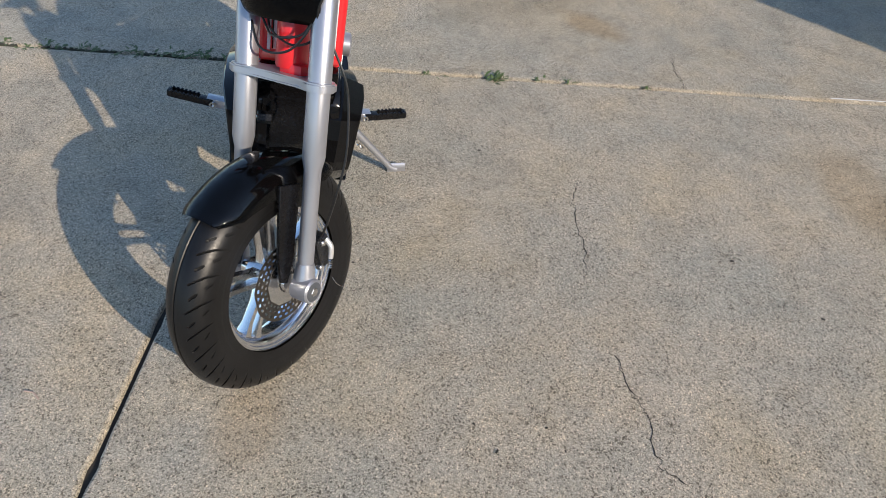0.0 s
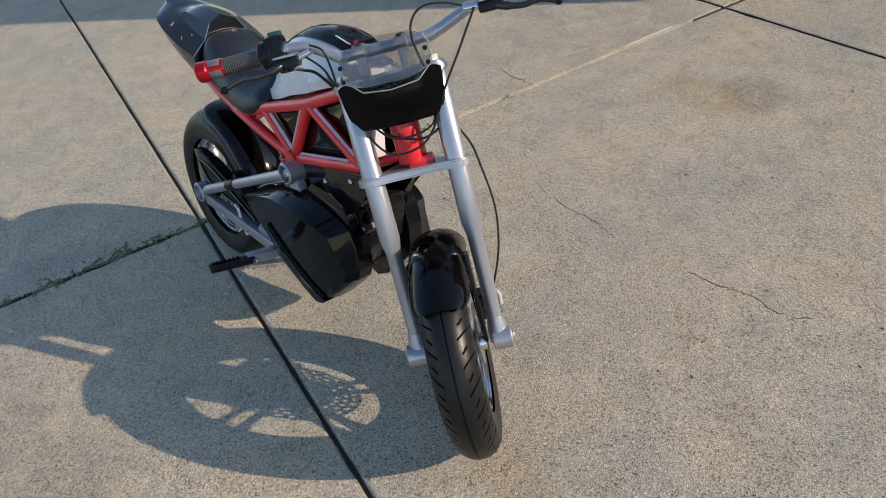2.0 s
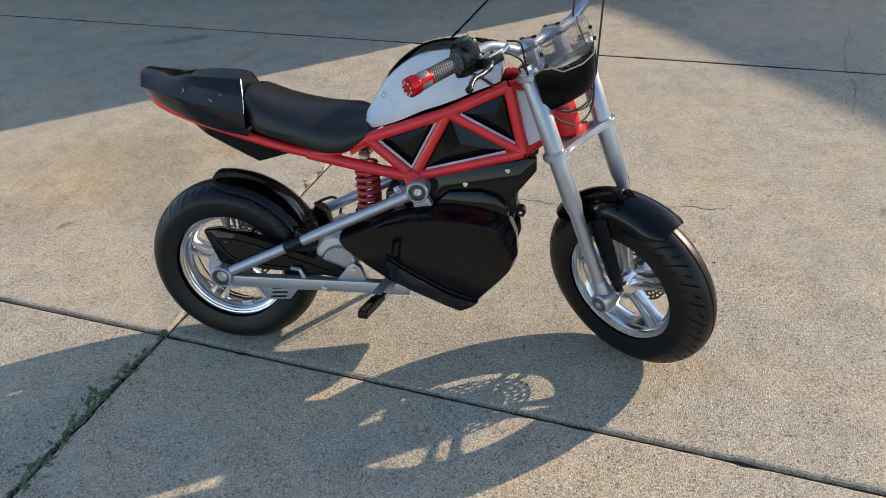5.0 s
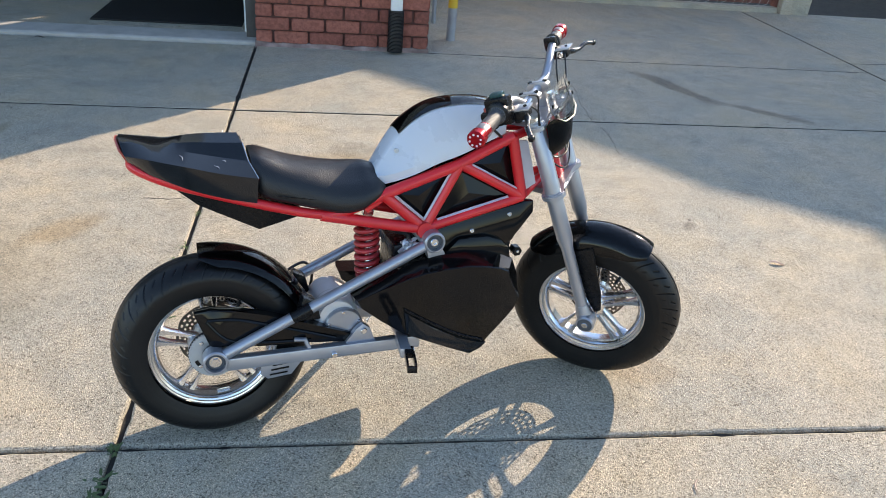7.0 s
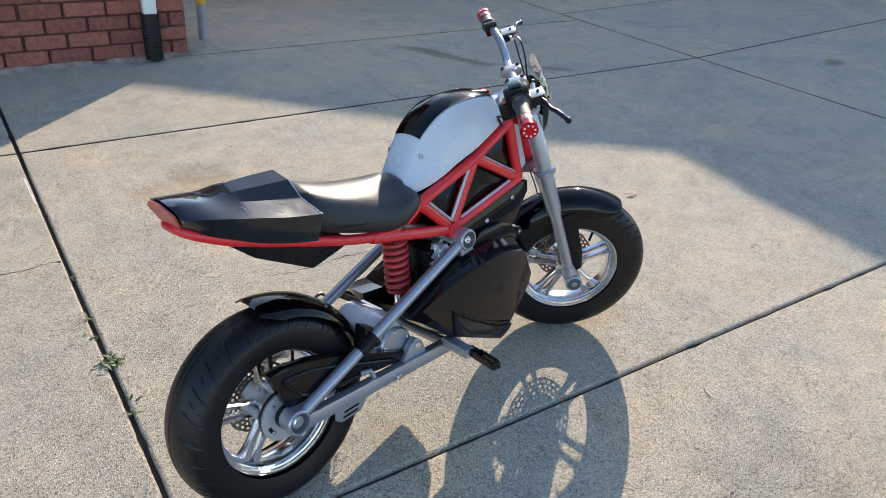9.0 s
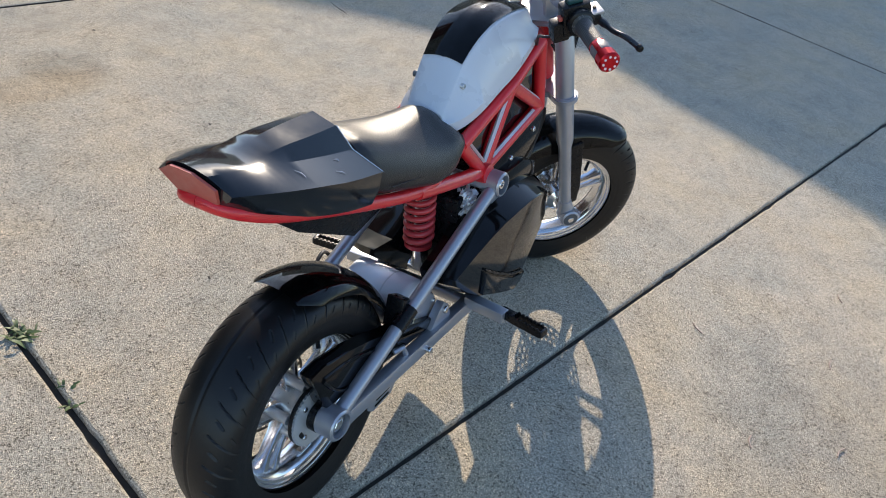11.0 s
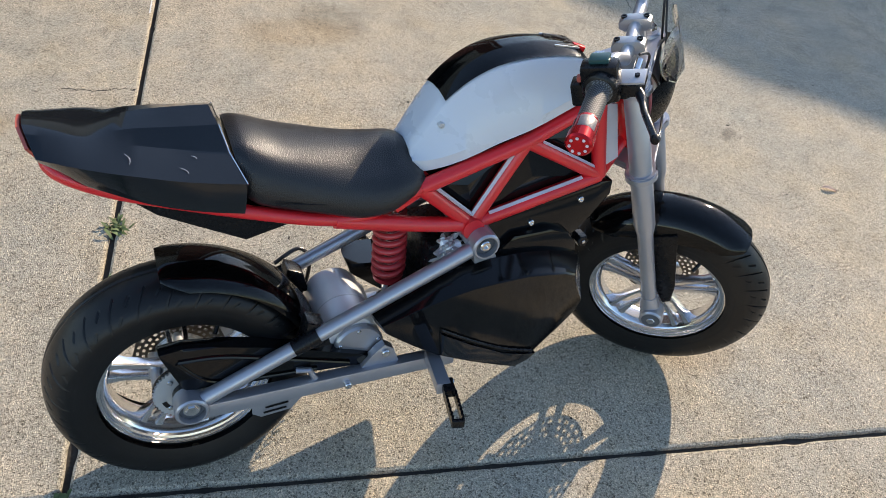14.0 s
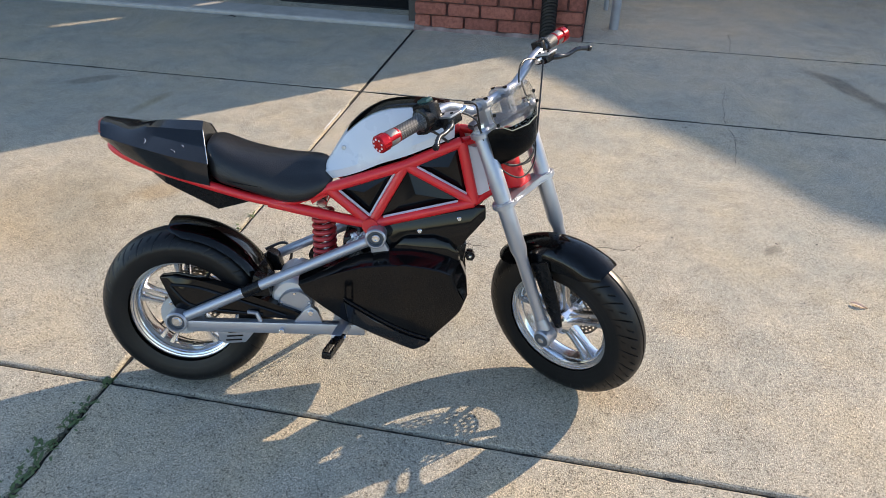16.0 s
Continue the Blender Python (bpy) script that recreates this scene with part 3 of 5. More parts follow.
def disc_mesh(centre, y, r0, r1, petals):
    """A drilled brake disc: ring of slots and round holes, right through."""
    bm = bmesh.new()
    nu, rs = 120, [r0, r0 + 0.006, r0 + 0.011, r0 + 0.016, r0 + 0.021, r0 + 0.026, r0 + 0.031, r1]
    grid = []
    for i in range(nu):
        a = 2 * math.pi * i / nu
        grid.append([bm.verts.new((centre[0] + (q + (0.0015 * math.cos(petals * a) if q == r1 else 0)) * math.cos(a), y, centre[1] + q * math.sin(a))) for q in rs])
    for i in range(nu):
        for j in range(len(rs) - 1):
            hole = (j in (1, 3, 5)) and (i + j) % 4 in (0, 1)
            if not hole:
                bm.faces.new((grid[i][j], grid[i][j + 1], grid[(i + 1) % nu][j + 1], grid[(i + 1) % nu][j]))
    bmesh.ops.solidify(bm, geom=bm.faces[:], thickness=0.0035)
    return bm


def spoke_mesh(centre, ang, offs, half_y):
    """One flat spoke from the hub out to the rim, thinner towards the rim."""
    ca, sa = math.cos(ang), math.sin(ang)
    rows = []
    for d, w, t in ((0.024, 0.0055, 0.014), (0.06, 0.0045, 0.009), (0.1, 0.0048, 0.009), (0.126, 0.008, 0.014)):
        o = offs * (0.62 + 0.38 * d / 0.124)
        ring = []
        for a, b in ((-w, -t), (w, -t), (w * 0.7, -t - 0.003), (w, t), (-w, t), (-w * 0.7, -t - 0.003)):
            ring.append((centre[0] + d * ca - (o + a) * sa, b, centre[1] + d * sa + (o + a) * ca))
        ring = [ring[0], ring[5], ring[2], ring[1], ring[3], ring[4]]
        rows.append(ring)
    return loft(rows)


def wheel(name, centre, tyre_r, tyre_half, lip, matrix, phase, label, disc_side):
    """Rim with tyre, spokes, hub, disc and valve under it."""
    half = [(0.148, -lip), (0.1475, -lip - 0.0025), (0.1435, -lip - 0.0025), (0.1425, -lip + 0.0012), (0.1395, -lip + 0.002), (0.1385, -lip + 0.006), (0.1345, -lip + 0.0075),
            (0.1335, -lip + 0.013), (0.130, -lip + 0.016), (0.126, -lip + 0.026), (0.124, -0.012)]
    prof = half + [(r, -y) for r, y in reversed(half)] + [(0.144, lip - 0.012), (0.134, 0.0), (0.144, -lip + 0.012)]
    rim = part(name, lathe(prof, 96, (centre[0], 0, centre[1]), closed=True), CHROME, BIKE, label, matrix)
    part("tyre", tyre_mesh(centre, tyre_r, tyre_half, 0.146, 1.15 if tyre_half < 0.06 else 0.6), RUBBER, rim, "black road tyre with slanting tread grooves")
    for k in range(5):
        for o in (-0.015, 0.015):
            part("spoke", spoke_mesh(centre, phase + 2 * math.pi * k / 5, o, 0.012), CHROME, rim)
    part("hub", lathe([(0, -0.055), (0.018, -0.055), (0.02, -0.04), (0.034, -0.03), (0.036, 0.0), (0.034, 0.03), (0.02, 0.04), (0.018, 0.055), (0, 0.055)], 36, (centre[0], 0, centre[1])), CHROME, rim)
    part("brake_disc", disc_mesh(centre, 0.043 * disc_side, 0.046, 0.083, 10), DISCSTEEL, rim, "drilled steel brake disc")
    part("disc_carrier", lathe([(0.022, 0.036 * disc_side), (0.05, 0.040 * disc_side), (0.05, 0.044 * disc_side), (0.022, 0.046 * disc_side)], 10, (centre[0], 0, centre[1]), closed=True), STEEL, rim)
    a = phase + 0.63
    part("valve", rod((centre[0] + 0.127 * math.cos(a), -0.006, centre[1] + 0.127 * math.sin(a)), (centre[0] + 0.103 * math.cos(a), -0.022, centre[1] + 0.103 * math.sin(a)), 0.004), SATIN, rim)
    return rim


rear_wheel = wheel("rear_wheel", RW, 0.2265, 0.064, 0.042, Matrix(), radians(20), "polished alloy rear wheel with five double spokes", 1)
front_wheel = wheel("front_wheel", FW, 0.2325, 0.0465, 0.034, STEER, radians(5), "polished alloy front wheel with five double spokes", 1)

part("hub_drum", lathe([(0.0, -0.05), (0.03, -0.05), (0.044, -0.046), (0.046, -0.03), (0.04, -0.02), (0.04, 0.02), (0.046, 0.03), (0.044, 0.04), (0, 0.04)], 40, (RW[0], 0, RW[1])), ALLOY, rear_wheel, "cast silver hub drum")
for k in range(5):
    a = radians(20 + 72 * k)
    part("hub_boss", rod((RW[0] + 0.05 * math.cos(a), -0.044, RW[1] + 0.05 * math.sin(a)), (RW[0] + 0.05 * math.cos(a), 0.034, RW[1] + 0.05 * math.sin(a)), 0.009, 14), ALLOY, rear_wheel)

# sprocket with teeth on the right side of the rear wheel
bm = bmesh.new()
tooth = [(0.056 + (0.003 if k % 2 else -0.001), 2 * math.pi * k / 96) for k in range(96)]
prism([(RW[0] + q * math.cos(a), RW[1] + q * math.sin(a)) for q, a in tooth], -0.062, -0.058, 0, bm)
part("hub_spacer", cyl_y(RW, 0.027, -0.08, -0.06, 30, 0.003), SATIN, rear_wheel, "black hub spacer")
part("belt_ring", cyl_y(RW, 0.0585, -0.0578, -0.05, 60, 0.001), RUBBER, rear_wheel, "black toothed belt ring")
part("sprocket", bm, PLATE, rear_wheel, "grey steel sprocket")
for k in range(4):
    a = radians(40 + 90 * k)
    part("sprocket_bolt", cyl_y((RW[0] + 0.042 * math.cos(a), RW[1] + 0.042 * math.sin(a)), 0.005, -0.0655, -0.06, 10, 0.001), STEEL, rear_wheel)
for k in range(3):
    a = radians(85 + 120 * k)
    slot_pts = [(RW[0] + 0.043 * math.cos(a + d), -0.0624, RW[1] + 0.043 * math.sin(a + d)) for d in (-0.16, -0.08, 0.0, 0.08, 0.16)]
    part("sprocket_slot", sweep(bmesh.new(), slot_pts, 0.0042, 8, squash=(1.0, 0.25)), RUBBER, rear_wheel, "dark slot")

# swingarm
PIV, AXC = (0.517, 0.472), (0.0, 0.2285)
for side in (-1, 1):
    u = part("swingarm_tube", tube([(0.022, 0.1 * side, 0.240), (0.50, 0.1 * side, 0.462)], 0.0135, 18), SILVER, BIKE, "silver painted steel tube")
    part("swingarm_beam", box((0.254, 0.098 * side, 0.2145), (0.462, 0.024, 0.031), 0.004, pose(0, 0, 0, 0, 0.4, 0)), SILVER, BIKE)
    a = part("axle_cap", cyl_y(AXC, 0.0285, 0.118 * side, 0.078 * side, 36, 0.003, bore=0.0225, sink=0.016), SILVER, BIKE, "round silver axle housing")
    part("axle_recess", cyl_y(AXC, 0.0222, 0.1065 * side, 0.10 * side, 30, 0.0005), SHADEGREY, a)
    part("axle_washer", cyl_y(AXC, 0.0145, 0.1095 * side, 0.10 * side, 24, 0.001), STEEL, a)
    part("axle_nut", cyl_y(AXC, 0.0105, 0.1125 * side, 0.10 * side, 6, 0.001), STEEL, a)
    p = part("pivot_cap", cyl_y(PIV, 0.026, 0.118 * side, 0.072 * side, 36, 0.003, bore=0.0205, sink=0.014), SILVER, BIKE, "round silver pivot housing")
    part("pivot_recess", cyl_y(PIV, 0.0202, 0.1065 * side, 0.1 * side, 30, 0.0005), SHADEGREY, p)
    part("pivot_bolt", cyl_y(PIV, 0.0105, 0.115 * side, 0.1 * side, 18, 0.002, bore=0.005, sink=0.004), STEEL, p)
    part("pivot_plate", prism([(0.50, 0.46), (0.535, 0.462), (0.552, 0.428), (0.54, 0.418), (0.505, 0.428)], 0.078 * side, 0.102 * side, 0.003), SILVER, BIKE)
    part("arm_sleeve", rod((0.178, 0.1 * side, 0.3125), (0.222, 0.1 * side, 0.333), 0.0155, 18), SATIN, BIKE)
    part("arm_bolt", cyl_y((0.271, 0.211), 0.007, 0.1215 * side, 0.1 * side, 12, 0.0015), STEEL, BIKE)
    part("arm_bracket", prism([(0.30, 0.228), (0.375, 0.226), (0.362, 0.262), (0.345, 0.275), (0.328, 0.262)], 0.082 * side, 0.1 * side, 0.002), SILVER, BIKE)
    part("bracket_bolt", cyl_y((0.346, 0.258), 0.008, 0.107 * side, 0.095 * side, 14, 0.0015), STEEL, BIKE)
part("cross_tube", rod((0.45, -0.095, 0.213), (0.45, 0.095, 0.213), 0.013), SILVER, BIKE)
part("cross_tube", rod((0.5, -0.095, 0.471), (0.5, 0.095, 0.471), 0.012), SILVER, BIKE)
# slotted plate under the beam
bm = bmesh.new()
prism([(0.10, 0.205), (0.205, 0.208), (0.17, 0.165), (0.115, 0.160), (0.10, 0.172)], -0.098, -0.095, 0.001, bm)
plate = part("belt_plate", bm, SILVER, BIKE)
for k in range(3):
    part("slot", box((0.148 - 0.004 * k, -0.099, 0.196 - 0.012 * k), (0.042, 0.0016, 0.004), 0.0006, pose(0, 0, 0, 0, -4, 0)), SATIN, plate)

# motor, gearbox and belt cover
motor = part("motor", lathe([(0, -0.066), (0.044, -0.066), (0.051, -0.06), (0.0535, -0.052), (0.0545, 0.07), (0.053, 0.0765), (0.048, 0.08), (0, 0.08)], 56, (0.290, 0, 0.281)), MOTORCAN, BIKE, "round silver electric motor")
part("motor_seam", lathe([(0.0537, -0.012), (0.0542, -0.011), (0.0542, -0.009), (0.0537, -0.008)], 56, (0.290, 0, 0.281), closed=True), ALLOY, motor)
part("gear_plate", cyl_y((0.303, 0.262), 0.047, -0.078, -0.045, 40, 0.004), SILVER, BIKE, "round silver drive cover")
for k in range(5):
    a = radians(20 + 72 * k)
    part("plate_bolt", cyl_y((0.303 + 0.038 * math.cos(a), 0.262 + 0.038 * math.sin(a)), 0.004, -0.081, -0.07, 8, 0.0008), STEEL, BIKE)
cover = prism([(-0.039, 0.345), (0.0, 0.350), (0.054, 0.340), (0.12, 0.322), (0.203, 0.293), (0.30, 0.256), (0.321, 0.247), (0.324, 0.234), (0.312, 0.227), (0.209, 0.239), (0.10, 0.243), (0.045, 0.26), (0.0, 0.252), (-0.01, 0.262)], -0.090, -0.062, 0.005)
guard = part("belt_cover", cover, GLOSS, BIKE, "black plastic belt cover")
part("cover_rib", tube([(-0.01, -0.091, 0.325), (0.06, -0.091, 0.318), (0.16, -0.091, 0.285), (0.28, -0.091, 0.243)], 0.004, 8, 4), GLOSS, guard)
part("cover_rib", tube([(-0.012, -0.091, 0.322), (0.03, -0.091, 0.272), (0.10, -0.091, 0.256), (0.22, -0.091, 0.246)], 0.0035, 8, 4), GLOSS, guard)
part("cover_clip", tube([(0.182, -0.092, 0.252), (0.205, -0.098, 0.252), (0.216, -0.099, 0.225)], 0.006, 10), SILVER, guard)

# shock absorber
shock = part("shock_absorber", lathe([(0, 0), (0.0165, 0), (0.0175, 0.004), (0.0175, 0.07), (0.015, 0.075), (0.015, 0.2), (0, 0.2)], 28), CHROME, BIKE, "chrome damper of the shock absorber",
             matrix=Matrix.Translation((0.382, -0.012, 0.312)) @ pose(0, 0, 0, 90 + 1, 0, 0))
part("spring", tube([(0.376 + 0.0262 * math.cos(2 * math.pi * 7.5 * k / 150), -0.012 + 0.0262 * math.sin(2 * math.pi * 7.5 * k / 150), 0.372 + 0.128 * k / 150) for k in range(151)], 0.006, 10), BRASS, BIKE, "red coil spring")
for z in (0.366, 0.505):
    part("spring_seat", lathe([(0, -0.004), (0.028, -0.004), (0.028, 0.004), (0, 0.004)], 28, (0, 0, 0)), BRASS, BIKE, matrix=Matrix.Translation((0.376, -0.012, z)) @ pose(0, 0, 0, 90, 0, 0))
part("shock_eye", cyl_y((0.376, 0.533), 0.014, -0.032, 0.01, 20, 0.002), STEEL, BIKE)
part("shock_eye", cyl_y((0.384, 0.305), 0.014, -0.032, 0.01, 20, 0.002), STEEL, BIKE)

# trellis frame
NODE = dict(f1=(0.722, 0.068, 0.708), n2=(0.588, 0.076, 0.650), n3=(0.400, 0.078, 0.588), n4=(0.757, 0.066, 0.556), v=(0.502, 0.072, 0.496),
            r1=(0.30, 0.082, 0.553), hb=(0.842, 0.012, 0.600), ht=(0.803, 0.012, 0.712))


def node(k, side):
    x, y, z = NODE[k]
    return (x, y * side, z)


for side in (-1, 1):
    for a, b, q in (("f1", "n2", 0.0134), ("n2", "n3", 0.0134), ("f1", "n4", 0.0134), ("n4", "v", 0.0134), ("n2", "v", 0.0126), ("n2", "n4", 0.0126), ("n3", "v", 0.0126), ("f1", "ht", 0.011), ("n4", "hb", 0.011)):
        part("frame_tube", rod(node(a, side), node(b, side), q, 16), RED, BIKE)
    part("seat_rail", tube([node("n3", side), (0.345, 0.081 * side, 0.566), (0.29, 0.082 * side, 0.552), (0.233, 0.081 * side, 0.557), (0.152, 0.077 * side, 0.577), (0.05, 0.070 * side, 0.606),
                            (-0.048, 0.062 * side, 0.637), (-0.105, 0.052 * side, 0.661), (-0.130, 0.032 * side, 0.673), (-0.134, 0.0, 0.675)], 0.0112, 14, 6), RED, BIKE)
    part("frame_tube", tube([node("v", side), (0.43, 0.078 * side, 0.511), (0.33, 0.081 * side, 0.534), (0.255, 0.081 * side, 0.551)], 0.0135, 14, 5), RED, BIKE)
    part("gusset", prism([(0.352, 0.566), (0.385, 0.572), (0.405, 0.575), (0.36, 0.548)], 0.074 * side, 0.082 * side, 0.001), RED, BIKE)
    part("frame_knuckle", lathe([(0, -0.018), (0.02, -0.018), (0.022, 0), (0.02, 0.018), (0, 0.018)], 20, (0.502, 0.072 * side, 0.494)), RED, BIKE)
part("head_tube", sweep(bmesh.new(), [(0.052, 0, q) for q in (0.395, 0.40, 0.535, 0.54)], [0.027, 0.029, 0.029, 0.027], 24), RED, BIKE, matrix=STEER)
part("head_plate", box((0.752, -0.028, 0.592), (0.006, 0.046, 0.065), 0.002), TRIM, BIKE, "pale plate behind the steering head")
part("head_bracket", box((0.058, 0.016, 0.394), (0.034, 0.05, 0.022), 0.005), RED, BIKE, matrix=STEER)
for side in (-1, 1):
    part("head_gusset", prism([(0.732, 0.698), (0.766, 0.694), (0.795, 0.586), (0.768, 0.570)], 0.056 * side, 0.062 * side, 0.001), TRIM, BIKE, "pale grey gusset plate")


def insert(keys, depth, side):
    """Faceted black panel that fills one opening of the trellis, shrunk inside its tubes."""
    p = [Vector(node(k, side)) for k in keys]
    c = sum(p, Vector()) / 3
    bm = bmesh.new()
    outer = [bm.verts.new(c + (q - c) * 0.9 + Vector((0, -0.012 * side, 0))) for q in p]
    inner = [bm.verts.new(c + (q - c) * 0.46 + Vector((0, depth * side, 0))) for q in p]
    back = [bm.verts.new(c + (q - c) * 0.9 + Vector((0, -0.03 * side, 0))) for q in p]
    peak = bm.verts.new(c + (p[0] - c) * 0.1 + Vector((0, (depth + 0.006) * side, 0)))
    for i in range(3):
        j = (i + 1) % 3
        bm.faces.new((outer[i], outer[j], inner[j], inner[i]))
        bm.faces.new((inner[i], inner[j], peak))
        bm.faces.new((outer[j], outer[i], back[i], back[j]))
    bm.faces.new(back[::-1])
    return bm


for side in (-1, 1):
    for keys, pale in ((("n3", "n2", "v"), (("n3", "v"), ("v", "n2"))), (("n2", "n4", "v"), (("v", "n4"),)), (("f1", "n4", "n2"), (("n2", "n4"),))):
        panel = part("frame_panel", insert(keys, -0.006, side), GLOSS, BIKE, "faceted gloss black insert panel", smooth=8)
        c = sum((Vector(node(k, side)) for k in keys), Vector()) / 3
        for a, b in pale:
            pa, pb = (c + (Vector(node(k, side)) - c) * 0.72 + Vector((0, 0.004 * side, 0)) for k in (a, b))
            part("panel_edge", sweep(bmesh.new(), [pa, pb], 0.0034, 4, squash=(1.0, 1.6)), TRIM, panel, "pale panel edge", smooth=0)

# tank: rows x, bottom z, bottom half width, shoulder z, shoulder half width, top z
TANK = [(0.392, 0.606, 0.052, 0.638, 0.036, 0.642), (0.402, 0.607, 0.058, 0.653, 0.038, 0.658), (0.420, 0.612, 0.066, 0.681, 0.040, 0.687), (0.446, 0.620, 0.073, 0.717, 0.042, 0.724), (0.484, 0.634, 0.078, 0.750, 0.046, 0.760),
        (0.53, 0.654, 0.081, 0.773, 0.050, 0.785), (0.59, 0.674, 0.082, 0.783, 0.052, 0.795), (0.65, 0.698, 0.078, 0.781, 0.049, 0.793), (0.69, 0.712, 0.071, 0.773, 0.044, 0.784), (0.705, 0.718, 0.064, 0.764, 0.040, 0.774)]


def tank_section(row, grow=0.0):
    x, zb, wb, zs, ws, zt = row
    return [(x, 0, zt + grow), (x, ws * 0.55, zt - 0.001 + grow), (x, ws, zs + grow), (x, ws + 0.003, zs - 0.0045 + grow), (x, ws + (wb - ws) * 0.38 + 0.002, zs - (zs - zb) * 0.4),
            (x, wb + 0.002, zb + 0.02), (x, wb, zb), (x, 0, zb)]


xs = [0.392 + (0.705 - 0.392) * k / 48 for k in range(49)]
tank = part("tank", loft([mirror(tank_section(lerp_rows(TANK, x))) for x in xs]), WHITE, BIKE, "white plastic tank cover", smooth=30)


def stripe(x0, x1, n, w0, w1, lift, wave=0.0):
    rows = []
    for k in range(n + 1):
        t = k / n
        x = x0 + (x1 - x0) * t
        r = lerp_rows(TANK, x)
        w, zt, zs = r[4] * (w0 + (w1 - w0) * t), r[5], r[3]
        sec = []
        for j in range(-6, 7):
            q = j / 6
            z = zs + (zt - zs) * (1 - abs(q) ** 1.7) + lift
            if abs(q) < 0.12:
                z -= 0.0018
            sec.append((x, w * q, z))
        rows.append(sec)
    bm = loft(rows, closed=False)
    bmesh.ops.solidify(bm, geom=bm.faces[:], thickness=0.006)
    return bm


panel = part("tank_panel", stripe(0.446, 0.70, 40, 1.0, 1.0, 0.0035), PAINTBLACK, BIKE, "gloss black top panel of the tank", smooth=25)
part("tank_bolt", cyl_y((0.438, 0.684), 0.0055, -0.0555, -0.042, 16, 0.0012, bore=0.003, sink=0.002), ALLOY, tank)
part("tank_bolt", cyl_y((0.438, 0.684), 0.0065, 0.0555, 0.04, 16, 0.0015), SHADEGREY, tank)
part("key_switch", box((0.694, -0.014, 0.7835), (0.024, 0.012, 0.010), 0.003, pose(0, 0, 0, 0, 16, -15)), ANOD, panel, "red key switch")
part("display", box((0.668, 0.004, 0.7885), (0.05, 0.05, 0.006), 0.002, pose(0, 0, 0, 0, 9, 0)), SATIN, panel, "small black display")
for yy in (-0.026, 0.028):
    part("display_trim", box((0.664, yy, 0.790), (0.05, 0.004, 0.004), 0.001, pose(0, 0, 0, 0, 9, 0)), STEEL, panel)

# seat: rows x, crown z, pad half width, pad edge z, bottom z, widest half width
SEAT = [(0.108, 0.695, 0.056, 0.685, 0.612, 0.080), (0.125, 0.697, 0.062, 0.684, 0.600, 0.090), (0.184, 0.677, 0.072, 0.659, 0.586, 0.097), (0.243, 0.664, 0.071, 0.643, 0.570, 0.101), (0.30, 0.657, 0.059, 0.634, 0.556, 0.104),
        (0.345, 0.656, 0.047, 0.633, 0.559, 0.103), (0.372, 0.653, 0.043, 0.635, 0.571, 0.098), (0.394, 0.643, 0.037, 0.629, 0.585, 0.090), (0.408, 0.624, 0.027, 0.616, 0.600, 0.076)]


def seat_section(row):
    x, zt, wp, zp, zb, ww = row
    d, h = zt - zp, zp - zb
    lean = 0.0 if x > 0.2 else 0.35 * (0.2 - x) / 0.1
    pts = [(0, zt), (wp * 0.5, zt - d * 0.22), (wp * 0.82, zt - d * 0.6), (wp, zp), (wp + (ww - wp) * 0.4, zp - h * 0.14), (wp + (ww - wp) * 0.78, zp - h * 0.36), (ww, zp - h * 0.66), (ww * 0.97, zb + h * 0.1), (ww * 0.9, zb), (0, zb)]
    return [(x + lean * (zt - z) * 0.45, y, z) for y, z in pts]


xs = [0.108 + (0.408 - 0.108) * k / 40 for k in range(41)]
seat = part("seat", loft([mirror(seat_section(lerp_rows(SEAT, x))) for x in xs]), VINYL, BIKE, "black grained vinyl seat", smooth=60)
part("seat_seam", tube([(0.16, -0.0965, 0.606), (0.243, -0.1, 0.594), (0.30, -0.0995, 0.585), (0.35, -0.092, 0.592)], 0.0012, 6, 5), SATIN, seat)

# tail: lines from the rear to the front: ridge, crest of the hump, foot of the hump, outer edge, bottom
RIDGE = [(-0.153, 0, 0.735), (-0.11, 0, 0.728), (-0.073, 0, 0.7215), (-0.02, 0, 0.730), (0.035, 0, 0.7315), (0.088, 0, 0.730)]
CREST = [(-0.153, 0.02, 0.733), (-0.11, 0.028, 0.725), (-0.073, 0.034, 0.7185), (-0.018, 0.037, 0.721), (0.038, 0.038, 0.718), (0.095, 0.037, 0.715)]
FOOT = [(-0.150, 0.036, 0.727), (-0.107, 0.046, 0.721), (-0.065, 0.051, 0.7145), (-0.014, 0.055, 0.703), (0.044, 0.058, 0.691), (0.104, 0.060, 0.680)]
EDGE = [(-0.141, 0.066, 0.704), (-0.10, 0.091, 0.701), (-0.06, 0.102, 0.693), (-0.012, 0.108, 0.682), (0.045, 0.109, 0.667), (0.120, 0.105, 0.651)]
UNDER = [(-0.135, 0.040, 0.682), (-0.10, 0.066, 0.664), (-0.06, 0.078, 0.647), (-0.01, 0.086, 0.626), (0.055, 0.090, 0.606), (0.116, 0.089, 0.592)]
lines = [spline([Vector(p) for p in q], 4) for q in (RIDGE, CREST, FOOT, EDGE, UNDER)]


def tail_section(k):
    ridge, crest, foot, edge, low = (q[k] for q in lines)
    mid = (edge + low) / 2 + Vector((0, 0.004, 0))
    return [tuple(p) for p in (ridge, crest, foot, edge, mid, low)] + [(low.x, 0, low.z)]


